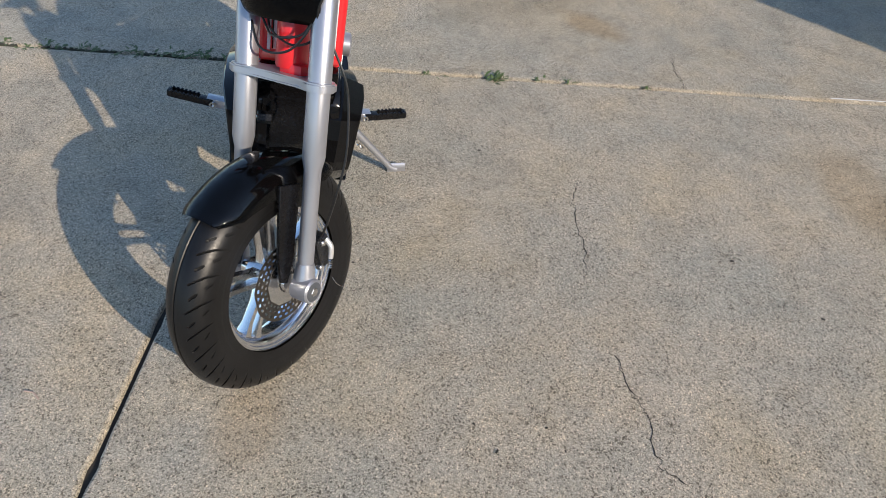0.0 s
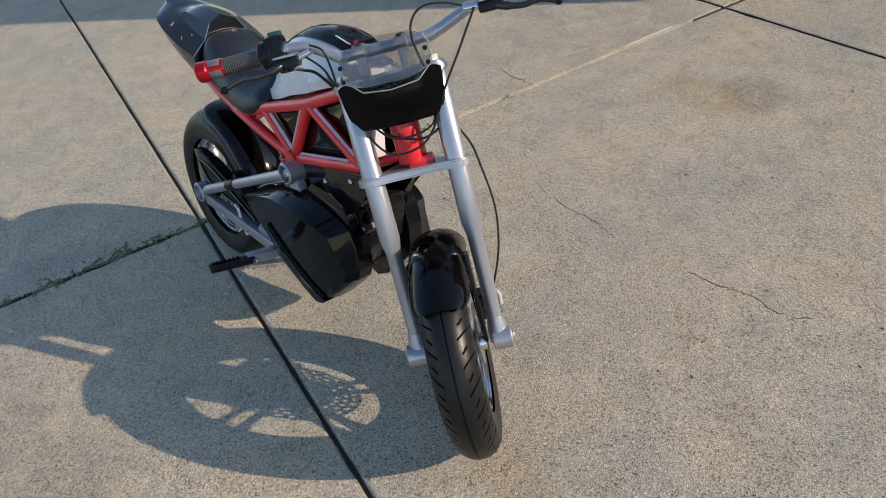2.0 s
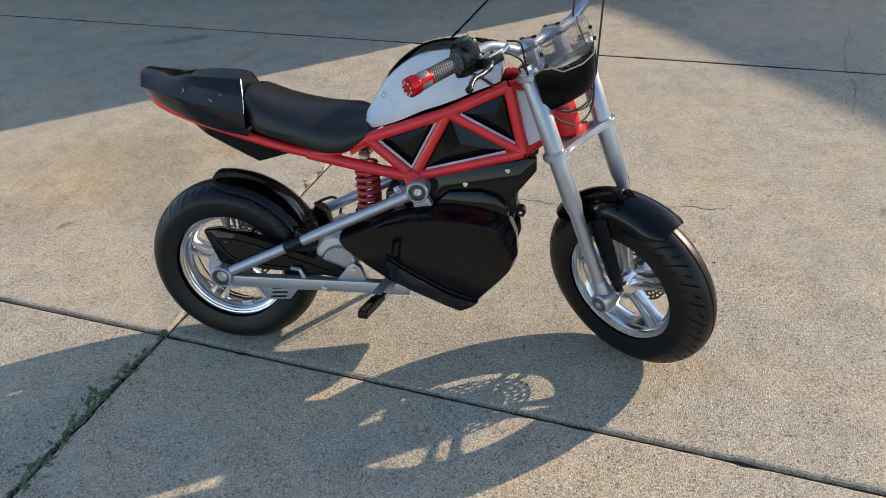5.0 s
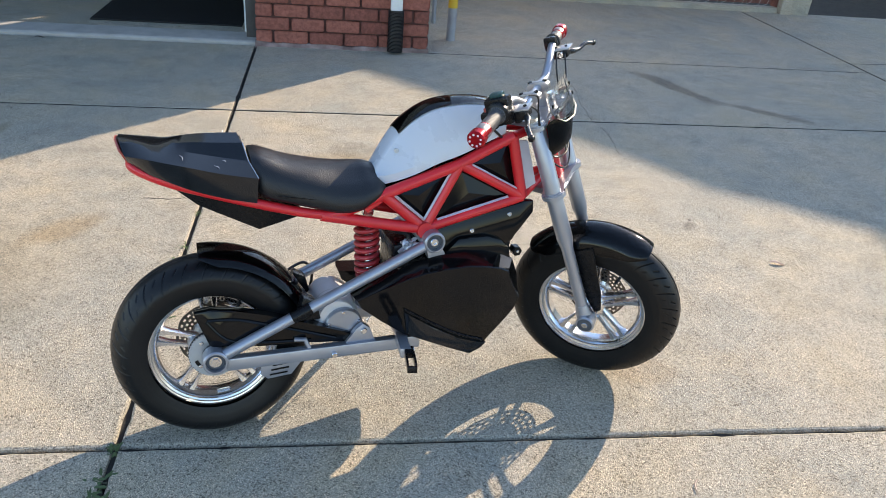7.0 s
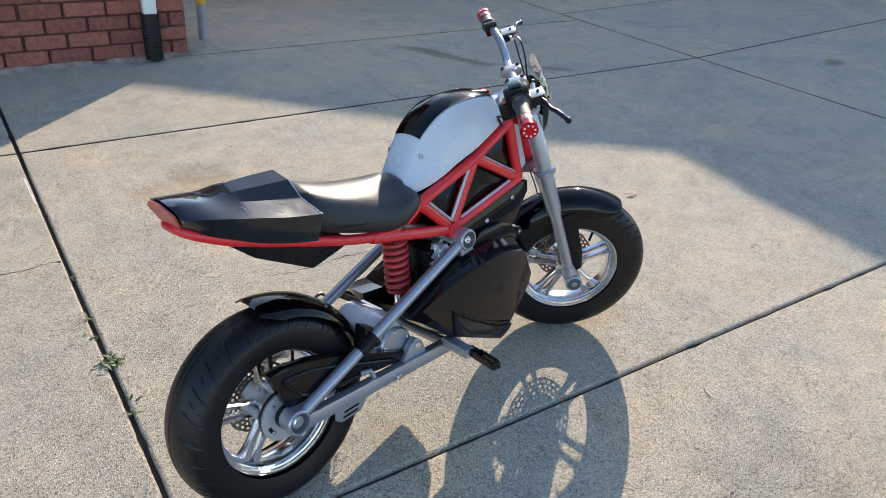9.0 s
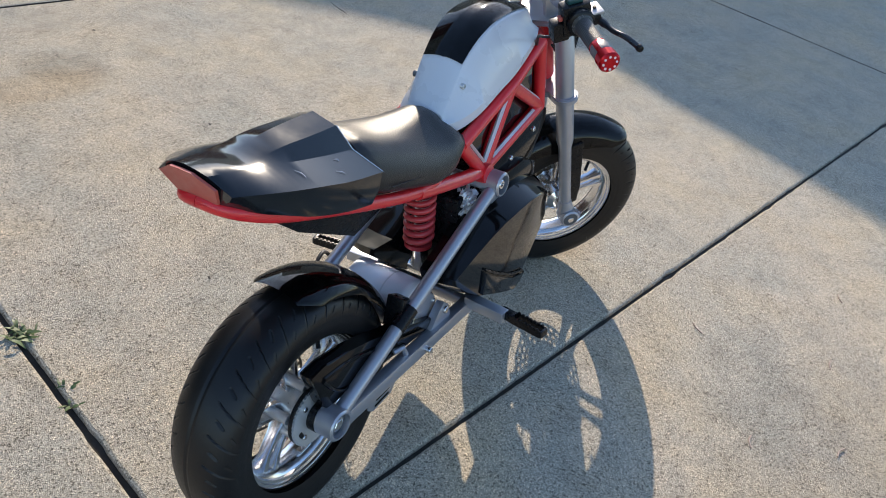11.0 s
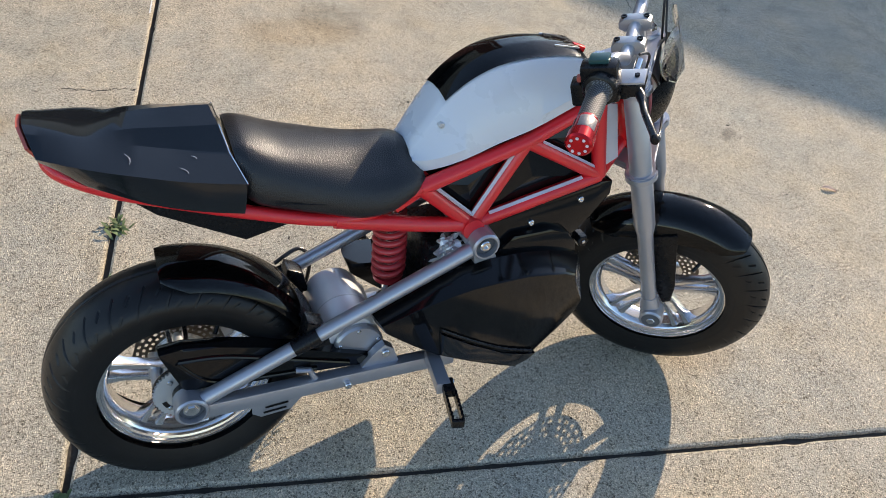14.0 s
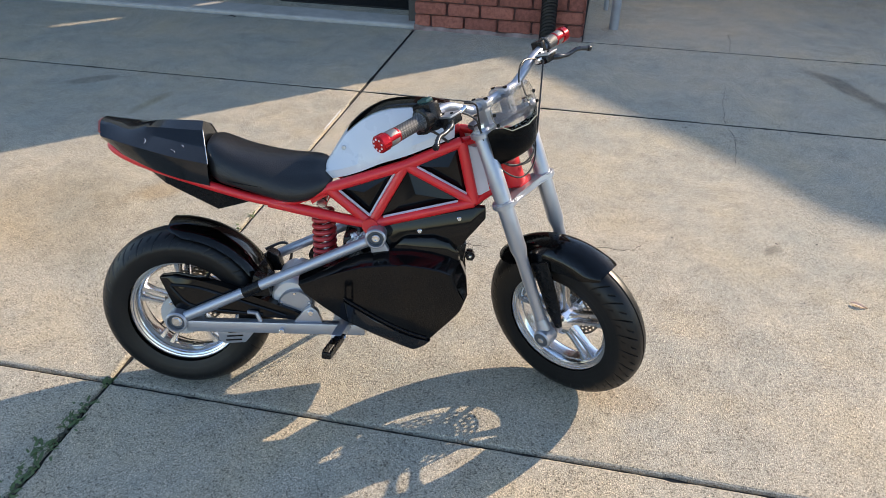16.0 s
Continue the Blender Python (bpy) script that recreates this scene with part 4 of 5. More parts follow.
tail = part("tail_cowl", loft([mirror(tail_section(k)) for k in range(len(lines[0]))]), SCUFF, BIKE, "angular gloss black tail cowl with light scratches", smooth=22)
light_poly = [(0.0, 0.731), (0.019, 0.73), (0.05, 0.712), (0.037, 0.683), (0.0, 0.681)]
bm = bmesh.new()
loft([[(xx, y, z) for xx, y, z in mirror([(x0 - 0.45 * (z - 0.71), y, z) for y, z in light_poly])] for x0 in (-0.1515, -0.147)], bm=bm)
part("rear_reflector", bm, LENSRED, tail, "dull red rear reflector", smooth=0)
for side in (-1, 1):
    ends = [q[-1] for q in lines]
    pts = [(p.x + 0.0012, p.y * side, p.z) for p in ends[1:4]]
    part("cowl_edge", tube(pts, 0.0009, 8), STEEL, tail, "scuffed bright front edge")
    for u, v, du, dv in ((0.52, 0.35, 0.02, 0.3), (0.76, 0.6, 0.04, 0.16), (0.82, 0.2, 0.02, 0.09)) if side < 0 else ():
        trace = []
        for i in range(5):
            k = (len(lines[0]) - 1) * (u + du * i / 4)
            j = int(k)
            f, e = lines[2][j].lerp(lines[2][j + 1], k - j), lines[3][j].lerp(lines[3][j + 1], k - j)
            p = f.lerp(e, v + dv * i / 4) + Vector((0.003 * math.sin(i * 0.9), 0, 0.0014))
            trace.append((p.x, p.y * side, p.z))
        part("scratch", tube(trace, [0.0002, 0.0004, 0.0005, 0.0004, 0.0002], 5), TRIM, tail)
under = loft([[(x, w, zt), (x, w * 0.8, zb), (x, -w * 0.8, zb), (x, -w, zt)] for x, zt, zb, w in ((-0.05, 0.628, 0.620, 0.05), (-0.005, 0.615, 0.583, 0.058), (0.05, 0.60, 0.555, 0.062), (0.12, 0.583, 0.519, 0.064), (0.165, 0.572, 0.531, 0.064), (0.215, 0.560, 0.545, 0.064))])
part("undertail", under, SATIN, BIKE, "black plastic tray under the tail", smooth=15)

# fenders


def fender_mesh(centre, R, half, a0, a1, drop, skirt=0.0, n=26):
    rows = []
    for k in range(n + 1):
        a = radians(a0 + (a1 - a0) * k / n)
        e = min(1.0, min(k, n - k) / 3.0)
        h = half * (0.72 + 0.28 * math.sqrt(e))
        sec = []
        for j in range(-8, 9):
            q = j / 8 * 1.5
            y, d = h * math.sin(min(abs(q), 1.5)) * (1 if q > 0 else -1), (1 - math.cos(q)) * drop * (0.5 + 0.5 * e)
            d += skirt * (abs(j) / 8) ** 5 * max(0.0, math.sin(math.pi * k / n)) ** 1.3
            sec.append((centre[0] + (R - d) * math.cos(a), y, centre[1] + (R - d) * math.sin(a)))
        rows.append(sec)
    bm = loft(rows, closed=False)
    bmesh.ops.solidify(bm, geom=bm.faces[:], thickness=0.003)
    return bm


rf = part("rear_fender", fender_mesh(RW, 0.249, 0.065, 5, 94, 0.033), PAINTBLACK, BIKE, "gloss black rear fender")
for side in (-1, 1):
    part("fender_bracket", prism([(0.19, 0.30), (0.245, 0.30), (0.235, 0.345), (0.205, 0.36)], 0.060 * side, 0.098 * side, 0.004), SATIN, rf)
ff = part("front_fender", fender_mesh(FW, 0.249, 0.058, 40, 121, 0.040, 0.026), PAINTBLACK, BIKE, "gloss black front fender", STEER)
for side in (-1, 1):
    part("fender_stay", prism([(0.080, 0.20), (0.135, 0.205), (0.126, 0.06), (0.116, 0.012), (0.098, 0.006), (0.086, 0.05)], 0.056 * side, 0.063 * side, 0.002), SATIN, ff)

# battery box, covers and side fairings
body = part("battery_box", prism([(0.425, 0.29), (0.43, 0.455), (0.60, 0.47), (0.738, 0.455), (0.722, 0.42), (0.716, 0.33), (0.68, 0.27), (0.62, 0.215), (0.52, 0.225)], -0.066, 0.066, 0.008), SATIN, BIKE, "black battery box")
part("box_lid", box((0.722, 0.0, 0.39), (0.03, 0.10, 0.10), 0.006, pose(0, 0, 0, 0, 8, 0)), SATIN, body)
knob = part("charge_port", cyl_y((0.752, 0.412), 0.013, -0.075, -0.045, 6, 0.002), SATIN, body, "black charge port cap")
part("port_screw", cyl_y((0.752, 0.412), 0.004, -0.0765, -0.07, 10, 0.0008), STEEL, knob)
for side in (-1, 1):
    cov = part("side_cover", prism([(0.515, 0.488), (0.63, 0.515), (0.76, 0.545), (0.787, 0.545), (0.788, 0.515), (0.752, 0.478), (0.735, 0.445), (0.70, 0.43), (0.60, 0.43), (0.535, 0.425)], 0.052 * side, 0.0745 * side, 0.004), GLOSS, BIKE, "gloss black cover under the frame")
    for x, z in ((0.722, 0.515), (0.624, 0.480)):
        part("cover_bolt", cyl_y((x, z), 0.0062, 0.080 * side, 0.06 * side, 14, 0.0015, bore=0.003, sink=0.002), STEEL, cov)

FAIR = [(0.318, 0.352), (0.382, 0.381), (0.43, 0.405), (0.474, 0.424), (0.537, 0.435), (0.6, 0.437), (0.655, 0.430), (0.70, 0.418), (0.728, 0.404), (0.744, 0.364), (0.748, 0.310), (0.738, 0.280), (0.717, 0.255), (0.655, 0.192), (0.612, 0.166), (0.571, 0.180), (0.503, 0.211), (0.432, 0.245), (0.376, 0.287), (0.325, 0.330)]


def fair_face(x, z):
    """How far the face of the fairing stands out from the middle of the bike."""
    full = min(0.126 + 0.05 * (x - 0.30), 0.141 - 0.13 * (x - 0.62), 0.138)
    return full - 0.004 + 0.11 * (z - 0.27)


def fairing_mesh(side):
    """Side fairing: rim at the box, a wide bevel along the top and front, a narrow one below, and a nearly flat face."""
    cx, cz = 0.56, 0.315
    rows = []
    for step, out in ((0.0, 0.0), (0.0, 0.5), (0.12, 0.56), (0.88, 0.97), (1.0, 1.0), (1.12, 1.0), (2.2, 1.0), (3.4, 1.0), (4.6, 1.0), (5.6, 1.0)):
        ring = []
        for k, (x, z) in enumerate(FAIR):
            # left side's unseen rear top is lowered to let sun onto the motor
            if side > 0 and 0 < k < 5:
                z -= 0.035
            wide = (0.03, 0.05, 0.1, 0.15)[k] if k < 4 else 0.17 if k < 10 else 0.05
            shrink = 1 - wide * min(step, 1.0) - (1 - wide) * max(0.0, step - 1.0) / 5.0
            xx, zz = cx + (x - cx) * shrink, cz + (z - cz) * shrink
            ring.append((xx, side * (0.055 + (fair_face(xx, zz) - 0.055) * out), zz))
        rows.append(ring)
    return loft(rows)


def lip_mesh(poly, side):
    cx, cz = sum(p[0] for p in poly) / len(poly), sum(p[1] for p in poly) / len(poly)
    rows = []
    for shrink, rise in ((1.0, -0.02), (1.0, 0.0045), (0.985, 0.0065), (0.95, 0.0075), (0.5, 0.0075)):
        rows.append([(cx + (x - cx) * shrink, side * (fair_face(x, z) + rise), cz + (z - cz) * shrink) for x, z in poly])
    return loft(rows)


for side in (-1, 1):
    fa = part("side_fairing", fairing_mesh(side), GLOSS, BIKE, "gloss black lower side fairing", smooth=14)
    lip = [(0.436, 0.312), (0.50, 0.268), (0.578, 0.222), (0.63, 0.203), (0.655, 0.196), (0.64, 0.183), (0.612, 0.170), (0.575, 0.186), (0.507, 0.218), (0.445, 0.25)]
    part("fairing_lip", lip_mesh(lip, side), SCUFF, fa)
    part("fairing_groove", tube([(x, (fair_face(x, z) + 0.003) * side, z) for x, z in ((0.437, 0.318), (0.50, 0.276), (0.578, 0.231), (0.645, 0.205))], 0.003, 6, 4), SATIN, fa, "dark slot above the lip")
    part("upper_cover", prism([(0.545, 0.43), (0.585, 0.468), (0.66, 0.470), (0.70, 0.456), (0.724, 0.43), (0.728, 0.395), (0.60, 0.405)], 0.05 * side, 0.094 * side, 0.014), GLOSS, fa, "gloss black cover above the fairing", smooth=50)

# footpegs and kickstand
for side in (-1, 1):
    pa = part("peg_mount", box((0.430, 0.152 * side, 0.234), (0.026, 0.098, 0.024), 0.003, pose(0, 0, 0, 3 * side, 0, 8 * side)), SILVER, BIKE, "silver footpeg mount")
    part("peg_bolt", lathe([(0, 0), (0.008, 0), (0.008, 0.006), (0.004, 0.006), (0.004, 0.003), (0, 0.003)], 14), STEEL, pa, matrix=Matrix.Translation((0.440, 0.187 * side, 0.236)) @ pose(0, 0, 0, 0, 0, -90))
    root, tip = Vector((0.434, 0.186 * side, 0.238)), Vector((0.412, 0.292 * side, 0.244))
    along_peg = (tip - root).normalized()
    across = Vector((0, 0, 1)).cross(along_peg).normalized()
    turn = Matrix((along_peg, across, along_peg.cross(across))).transposed().to_4x4()
    span = (tip - root).length
    peg = part("footpeg", box(root + along_peg * 0.016, (0.034, 0.022, 0.017), 0.003, turn), SATIN, BIKE, "black toothed folding footpeg", smooth=20)
    for edge in (-1, 1):
        bm = box(root + along_peg * (span * 0.5 + 0.012) + across * 0.0092 * edge, (span - 0.03, 0.0045, 0.016), 0.0012, turn)
        for k in range(7):
            box(root + along_peg * (0.038 + 0.0098 * k) + across * 0.0092 * edge + turn.to_3x3() @ Vector((0, 0, 0.0085)), (0.0052, 0.0043, 0.005), 0, turn, bm)
        part("peg_rail", bm, SATIN, peg, smooth=0)
    part("peg_end", box(tip - along_peg * 0.004, (0.009, 0.022, 0.016), 0.003, turn), SATIN, peg)
ks = part("kickstand", tube([(0.405, 0.095, 0.225), (0.402, 0.14, 0.20), (0.396, 0.235, 0.105), (0.392, 0.282, 0.056), (0.390, 0.30, 0.049)], [0.012, 0.011, 0.0095, 0.009, 0.009], 12), SILVER, BIKE, "silver kickstand folded out to the ground")
part("kickstand_foot", sweep(bmesh.new(), [(0.389, 0.275, 0.0475), (0.389, 0.325, 0.0545)], 0.012, 10, squash=(1.5, 0.5)), SILVER, ks)
part("kickstand_spring", tube([(0.42 + 0.006 * math.cos(k * 1.1), 0.11 + 0.0018 * k, 0.215 - 0.0018 * k + 0.006 * math.sin(k * 1.1)) for k in range(50)], 0.0014, 6), STEEL, ks)

# fork, in the fork frame: x ahead, y left, z along the steering axis
FX, FYW = 0.076, 0.084
for side in (-1, 1):
    y = FYW * side
    leg = part("fork_leg", sweep(bmesh.new(), [(FX, y, q) for q in (0.0, 0.23, 0.255, 0.572, 0.576)], [0.0150, 0.0158, 0.0208, 0.0208, 0.018], 24), SILVER, BIKE, "silver fork leg", STEER)
    part("axle_lug", cyl_y((0.080, 0.0), 0.0245, (FYW + 0.028) * side, (FYW - 0.014) * side, 30, 0.003), SILVER, leg)
    part("lug_recess", cyl_y((0.080, 0.0), 0.0195, (FYW + 0.0287) * side, (FYW + 0.02) * side, 28, 0.0005), SHADEGREY, leg, "recessed axle end, its shade put into a dark grey")
    part("lug_nut", cyl_y((0.080, 0.0), 0.009, (FYW + 0.031) * side, (FYW + 0.02) * side, 6, 0.001), STEEL, leg)
    part("lug_collar", sweep(bmesh.new(), [(FX, y, q) for q in (-0.005, 0.02, 0.05)], [0.022, 0.021, 0.0165], 20), SILVER, leg)
    part("fork_cap", sweep(bmesh.new(), [(FX, y, q) for q in (0.572, 0.586)], 0.014, 6), STEEL, leg)


def clamp_mesh(z, t, reach):
    """Fork bridge: two eyes round the legs joined by a waisted plate that sweeps back to the stem."""
    out = []
    for k in range(13):
        a = radians(-105 + 210 * k / 12)
        out.append((FX + reach * math.sin(a), FYW + reach * math.cos(a)))
    front = [(x, y) for x, y in out] + [(FX + 0.016, 0.05), (FX + 0.018, 0.0)]
    right = [(x, -y) for x, y in reversed(front[:-1])]
    backs = [(FX - 0.028, -0.06), (-0.018, -0.026), (-0.024, 0.0), (-0.018, 0.026), (FX - 0.028, 0.06)]
    ring = front + right + backs
    bm = bmesh.new()
    a, b = [bm.verts.new((x, y, z)) for x, y in ring], [bm.verts.new((x, y, z + t)) for x, y in ring]
    k = len(ring)
    fs = [bm.faces.new(a[::-1]), bm.faces.new(b)] + [bm.faces.new((a[i], a[(i + 1) % k], b[(i + 1) % k], b[i])) for i in range(k)]
    bmesh.ops.bevel(bm, geom=list({e for f in (fs[0], fs[1]) for e in f.edges}), offset=0.003, segments=2, affect="EDGES")
    return bm


lower = part("lower_fork_bridge", clamp_mesh(0.372, 0.016, 0.030), SILVER, BIKE, "silver lower fork bridge", STEER)
upper = part("upper_fork_bridge", clamp_mesh(0.556, 0.014, 0.028), SILVER, BIKE, "silver upper fork bridge", STEER)
part("stem_nut", lathe([(0, 0), (0.014, 0), (0.014, 0.012), (0, 0.012)], 6), STEEL, upper, matrix=Matrix.Translation((0, 0, 0.582)) @ pose(0, 0, 0, -90, 0, 0))
for y in (-0.042, 0.034):
    part("bar_riser", box((0.062, y, 0.594), (0.030, 0.018, 0.050), 0.003), CLAMP, upper, "satin alloy bar riser")
    part("bar_clamp", prism([(0.034, 0.616), (0.034, 0.626), (0.044, 0.6335), (0.080, 0.6335), (0.090, 0.626), (0.090, 0.616), (0.080, 0.610), (0.044, 0.610)], y - 0.011, y + 0.011, 0.0015), CLAMP, upper, "satin alloy bar clamp")
    for xx in (0.043, 0.081):
        part("clamp_bolt", lathe([(0, 0), (0.0055, 0), (0.0055, 0.004), (0.003, 0.004), (0.003, 0.001), (0, 0.001)], 12), SATIN, upper, matrix=Matrix.Translation((xx, y, 0.6315)) @ pose(0, 0, 0, 90, 0, 0))
BAR = [(0.046, -0.36, 0.655), (0.05, -0.24, 0.657), (0.054, -0.165, 0.657), (0.056, -0.132, 0.650), (0.060, -0.095, 0.628), (0.062, -0.068, 0.619), (0.062, 0.068, 0.619), (0.063, 0.098, 0.622), (0.064, 0.145, 0.640), (0.061, 0.185, 0.654), (0.052, 0.26, 0.663), (0.042, 0.366, 0.665)]
bar = part("handlebar", tube(BAR, 0.0112, 16, 6), SILVER, BIKE, "silver handlebar", STEER)
for side, zb, far in ((-1, 0.656, 0.0), (1, 0.665, 0.032)):
    def along(q):
        return (0.05 - 0.004 * (q - 0.24) / 0.12, q * side, zb)
    part("grip", sweep(bmesh.new(), [along(q) for q in (0.228 + far, 0.232 + far, 0.236 + far, 0.306, 0.31)], [0.02, 0.021, 0.0165, 0.0165, 0.0165], 24), GRIP, bar, "dark textured grip")
    en = part("grip_end", sweep(bmesh.new(), [along(q) for q in (0.306, 0.308, 0.338, 0.341, 0.359, 0.362)], [0.0165, 0.0172, 0.0172, 0.0198, 0.0198, 0.017], 28), ANOD, bar, "red anodised grip end")
    for k in range(3):
        bmw = bmesh.new()
        loft([[(0.05 - 0.004 * (q - 0.24) / 0.12 + rr * math.cos(b), q * side, zb + rr * math.sin(b)) for b in [radians(20 + 120 * k + 15 * i) for i in range(7)]] for q, rr in ((0.311, 0.0170), (0.313, 0.0179), (0.335, 0.0179), (0.337, 0.0170))], closed=False, bm=bmw)
        part("knurled_window", bmw, KNURL, en, "grey knurled inlay")
    for k in range(8):
        a = 2 * math.pi * k / 8
        part("drill_hole", rod((0.046 + 0.0125 * math.cos(a), 0.3608 * side, zb + 0.0125 * math.sin(a)), (0.046 + 0.0125 * math.cos(a), 0.3632 * side, zb + 0.0125 * math.sin(a)), 0.0024, 8), TRIM, en)
    if side < 0:
        sb = part("switch_block", box((0.048, -0.2, 0.656), (0.058, 0.034, 0.064), 0.009), SATIN, bar, "black switch block")
        part("switch_pod", box((0.018, -0.197, 0.636), (0.034, 0.030, 0.040), 0.006), SATIN, sb)
        part("cable_stub", tube([(0.004, -0.19, 0.62), (-0.004, -0.172, 0.612), (-0.006, -0.15, 0.60), (0.0, -0.12, 0.56)], 0.0032, 8, 5), CABLE, sb)
        part("throttle_flange", sweep(bmesh.new(), [along(q) for q in (0.205, 0.208, 0.228, 0.232)], [0.023, 0.0265, 0.0265, 0.021], 28), SATIN, bar, "black throttle housing")
        part("switch_button", box((0.017, -0.205, 0.664), (0.008, 0.012, 0.010), 0.003), LENSRED, sb)
    else:
        part("switch_block", box((0.050, 0.24, 0.665), (0.034, 0.020, 0.036), 0.006), SATIN, bar, "black clamp block")
    drop = -0.020 if side < 0 else -0.010
    perch = part("lever_perch", box((0.084, (0.178 + far) * side, 0.655 + drop), (0.040, 0.046, 0.022), 0.006), SATIN, bar, "black lever perch")
    part("perch_cap", box((0.086, (0.178 + far) * side, 0.6665 + drop), (0.050, 0.040, 0.005), 0.002), CLAMP, bar, "satin alloy perch cap")
    for xx, yy in ((0.066, 0.178), (0.094, 0.178)):
        part("cap_bolt", lathe([(0, 0), (0.004, 0), (0.004, 0.003), (0, 0.003)], 10), SATIN, bar, matrix=Matrix.Translation((xx + 0.004, (yy + far) * side, 0.669 + drop)) @ pose(0, 0, 0, 90, 0, 0))
    if side < 0:
        part("lever_joint", sweep(bmesh.new(), [(0.078, 0.186 * side, 0.640), (0.078, 0.186 * side, 0.618)], [0.011, 0.009], 14), SATIN, bar)
    part("cable_adjuster", rod((0.09, (0.155 + far) * side, 0.658 + drop), (0.094, (0.128 + far) * side, 0.655 + drop * 0.5), 0.006, 12), STEEL, perch)
    part("brake_lever", tube([(0.09, (0.182 + far) * side, 0.656 + drop), (0.105, (0.20 + far) * side, 0.648 + drop), (0.114, (0.232 + far) * side, 0.638 + drop * 0.7), (0.124, (0.262 + far) * side, 0.626 + (0.008 if side > 0 else 0)), (0.137, (0.29 + far) * side, 0.617 + (0.008 if side > 0 else 0))], [0.0078] * 6 + [0.0056] * 11, 10, 4), LEVER, bar, "dark grey brake lever")
    part("lever_ball", lathe([(0, -0.008), (0.006, -0.0055), (0.0078, 0), (0.006, 0.0055), (0, 0.008)], 14, (0.138, (0.292 + far) * side, 0.616 + (0.008 if side > 0 else 0))), SATIN, bar)
part("throttle_box", box((0.048, -0.196, 0.6905), (0.030, 0.022, 0.010), 0.003), mat("teal_plastic", (0.012, 0.06, 0.062), 0.3), bar)
part("horn_button", sweep(bmesh.new(), [(0.053, -0.178, 0.657), (0.053, -0.184, 0.657)], 0.016, 24), STEEL, bar, "bright clamp ring")

# nose cowl with its clear screen


def nose_shape(z):
    """Half width and how far the middle stands ahead at height z."""
    return lerp_rows([(0.478, 0.080, 0.119), (0.486, 0.086, 0.124), (0.53, 0.094, 0.134), (0.58, 0.098, 0.139), (0.61, 0.098, 0.137), (0.66, 0.098, 0.133)], z)


def nose_mesh(z0, z1, n, grow, thick, notch=0.0):
    rows = []
    for k in range(n + 1):
        z = z0 + (z1 - z0) * k / n
        _, w, f = nose_shape(z)
        sec = []
        for j in range(-10, 11):
            q = j / 10
            dip = (notch * (1 - abs(q) ** 3.4) + 0.022 * max(0.0, (abs(q) - 0.75) / 0.25) ** 2) * (k / n)
            sec.append((f - 0.030 * abs(q) ** 2.2 + grow, w * q, z - dip))
        rows.append(sec)
    bm = loft(rows, closed=False)
    bmesh.ops.solidify(bm, geom=bm.faces[:], thickness=thick)
    return bm


nose = part("nose_cowl", nose_mesh(0.478, 0.586, 18, -0.004, 0.004, 0.028), NOSE, BIKE, "black plastic nose cowl", STEER)


def screen_line(q, z):
    """A point of the screen's face: q from side to side, z its height."""
    return (nose_shape(0.58)[2] - 0.030 * abs(q / 0.1) ** 2.2 + 0.003 - 0.1 * (z - 0.58), q * 0.95 + 0.004, z)


outline = [(-0.055, 0.639), (0.0, 0.642), (0.055, 0.639), (0.078, 0.628), (0.087, 0.612), (0.088, 0.588), (0.080, 0.572), (0.054, 0.551), (0.0, 0.546), (-0.054, 0.551), (-0.080, 0.572), (-0.088, 0.588), (-0.087, 0.612), (-0.078, 0.628)]
bm = bmesh.new()
rows = [[screen_line(q * t, 0.598 + (z - 0.598) * t) for q, z in outline] for t in (1.0, 0.8, 0.6, 0.4, 0.2, 0.05)]
loft(rows, caps=False, bm=bm)
bm.faces.new([v for v in bm.verts][-len(outline):])
bmesh.ops.solidify(bm, geom=bm.faces[:], thickness=0.003)
screen = part("clear_screen", bm, CLEAR, nose, "clear acrylic headlight screen")
part("screen_edge", sweep(bmesh.new(), [screen_line(q, z) for q, z in outline[3:]], 0.0011, 8), CLEARPALE, nose, "pale polished screen edge")
for side in (-1, 1):
    for z in (0.565, 0.59):
        part("screen_screw", lathe([(0, 0), (0.0045, 0), (0.0045, 0.003), (0, 0.003)], 10), SATIN, nose, matrix=Matrix.Translation((screen_line(0.079, z)[0] + 0.001, 0.079 * side, z + 0.012)) @ pose(0, 0, 0, 0, 0, -90))

# cables
CABLES = [[(0.094, -0.128, 0.655), (0.105, -0.105, 0.64), (0.095, -0.10, 0.60), (0.088, -0.098, 0.55), (0.085, -0.07, 0.47), (0.1, -0.03, 0.425), (0.10, 0.03, 0.43), (0.095, 0.07, 0.475), (0.09, 0.08, 0.53)],
          [(0.09, -0.150, 0.645), (0.10, -0.115, 0.61), (0.092, -0.10, 0.57), (0.08, -0.045, 0.47), (0.1, 0.0, 0.45), (0.095, 0.06, 0.465), (0.07, 0.062, 0.52)],
          [(0.094, 0.16, 0.656), (0.10, 0.13, 0.668), (0.106, 0.095, 0.672), (0.108, 0.07, 0.658), (0.106, 0.058, 0.625), (0.1, 0.066, 0.57)],
          [(0.10, 0.18, 0.648), (0.10, 0.135, 0.58), (0.10, 0.092, 0.515), (0.085, 0.075, 0.46), (0.09, 0.03, 0.44), (0.08, -0.03, 0.46), (0.06, -0.05, 0.5)],
          [(0.07, 0.085, 0.47), (0.055, 0.115, 0.41), (0.045, 0.125, 0.36), (0.05, 0.135, 0.27), (0.055, 0.125, 0.19), (0.048, 0.102, 0.12), (0.045, 0.08, 0.075)]]
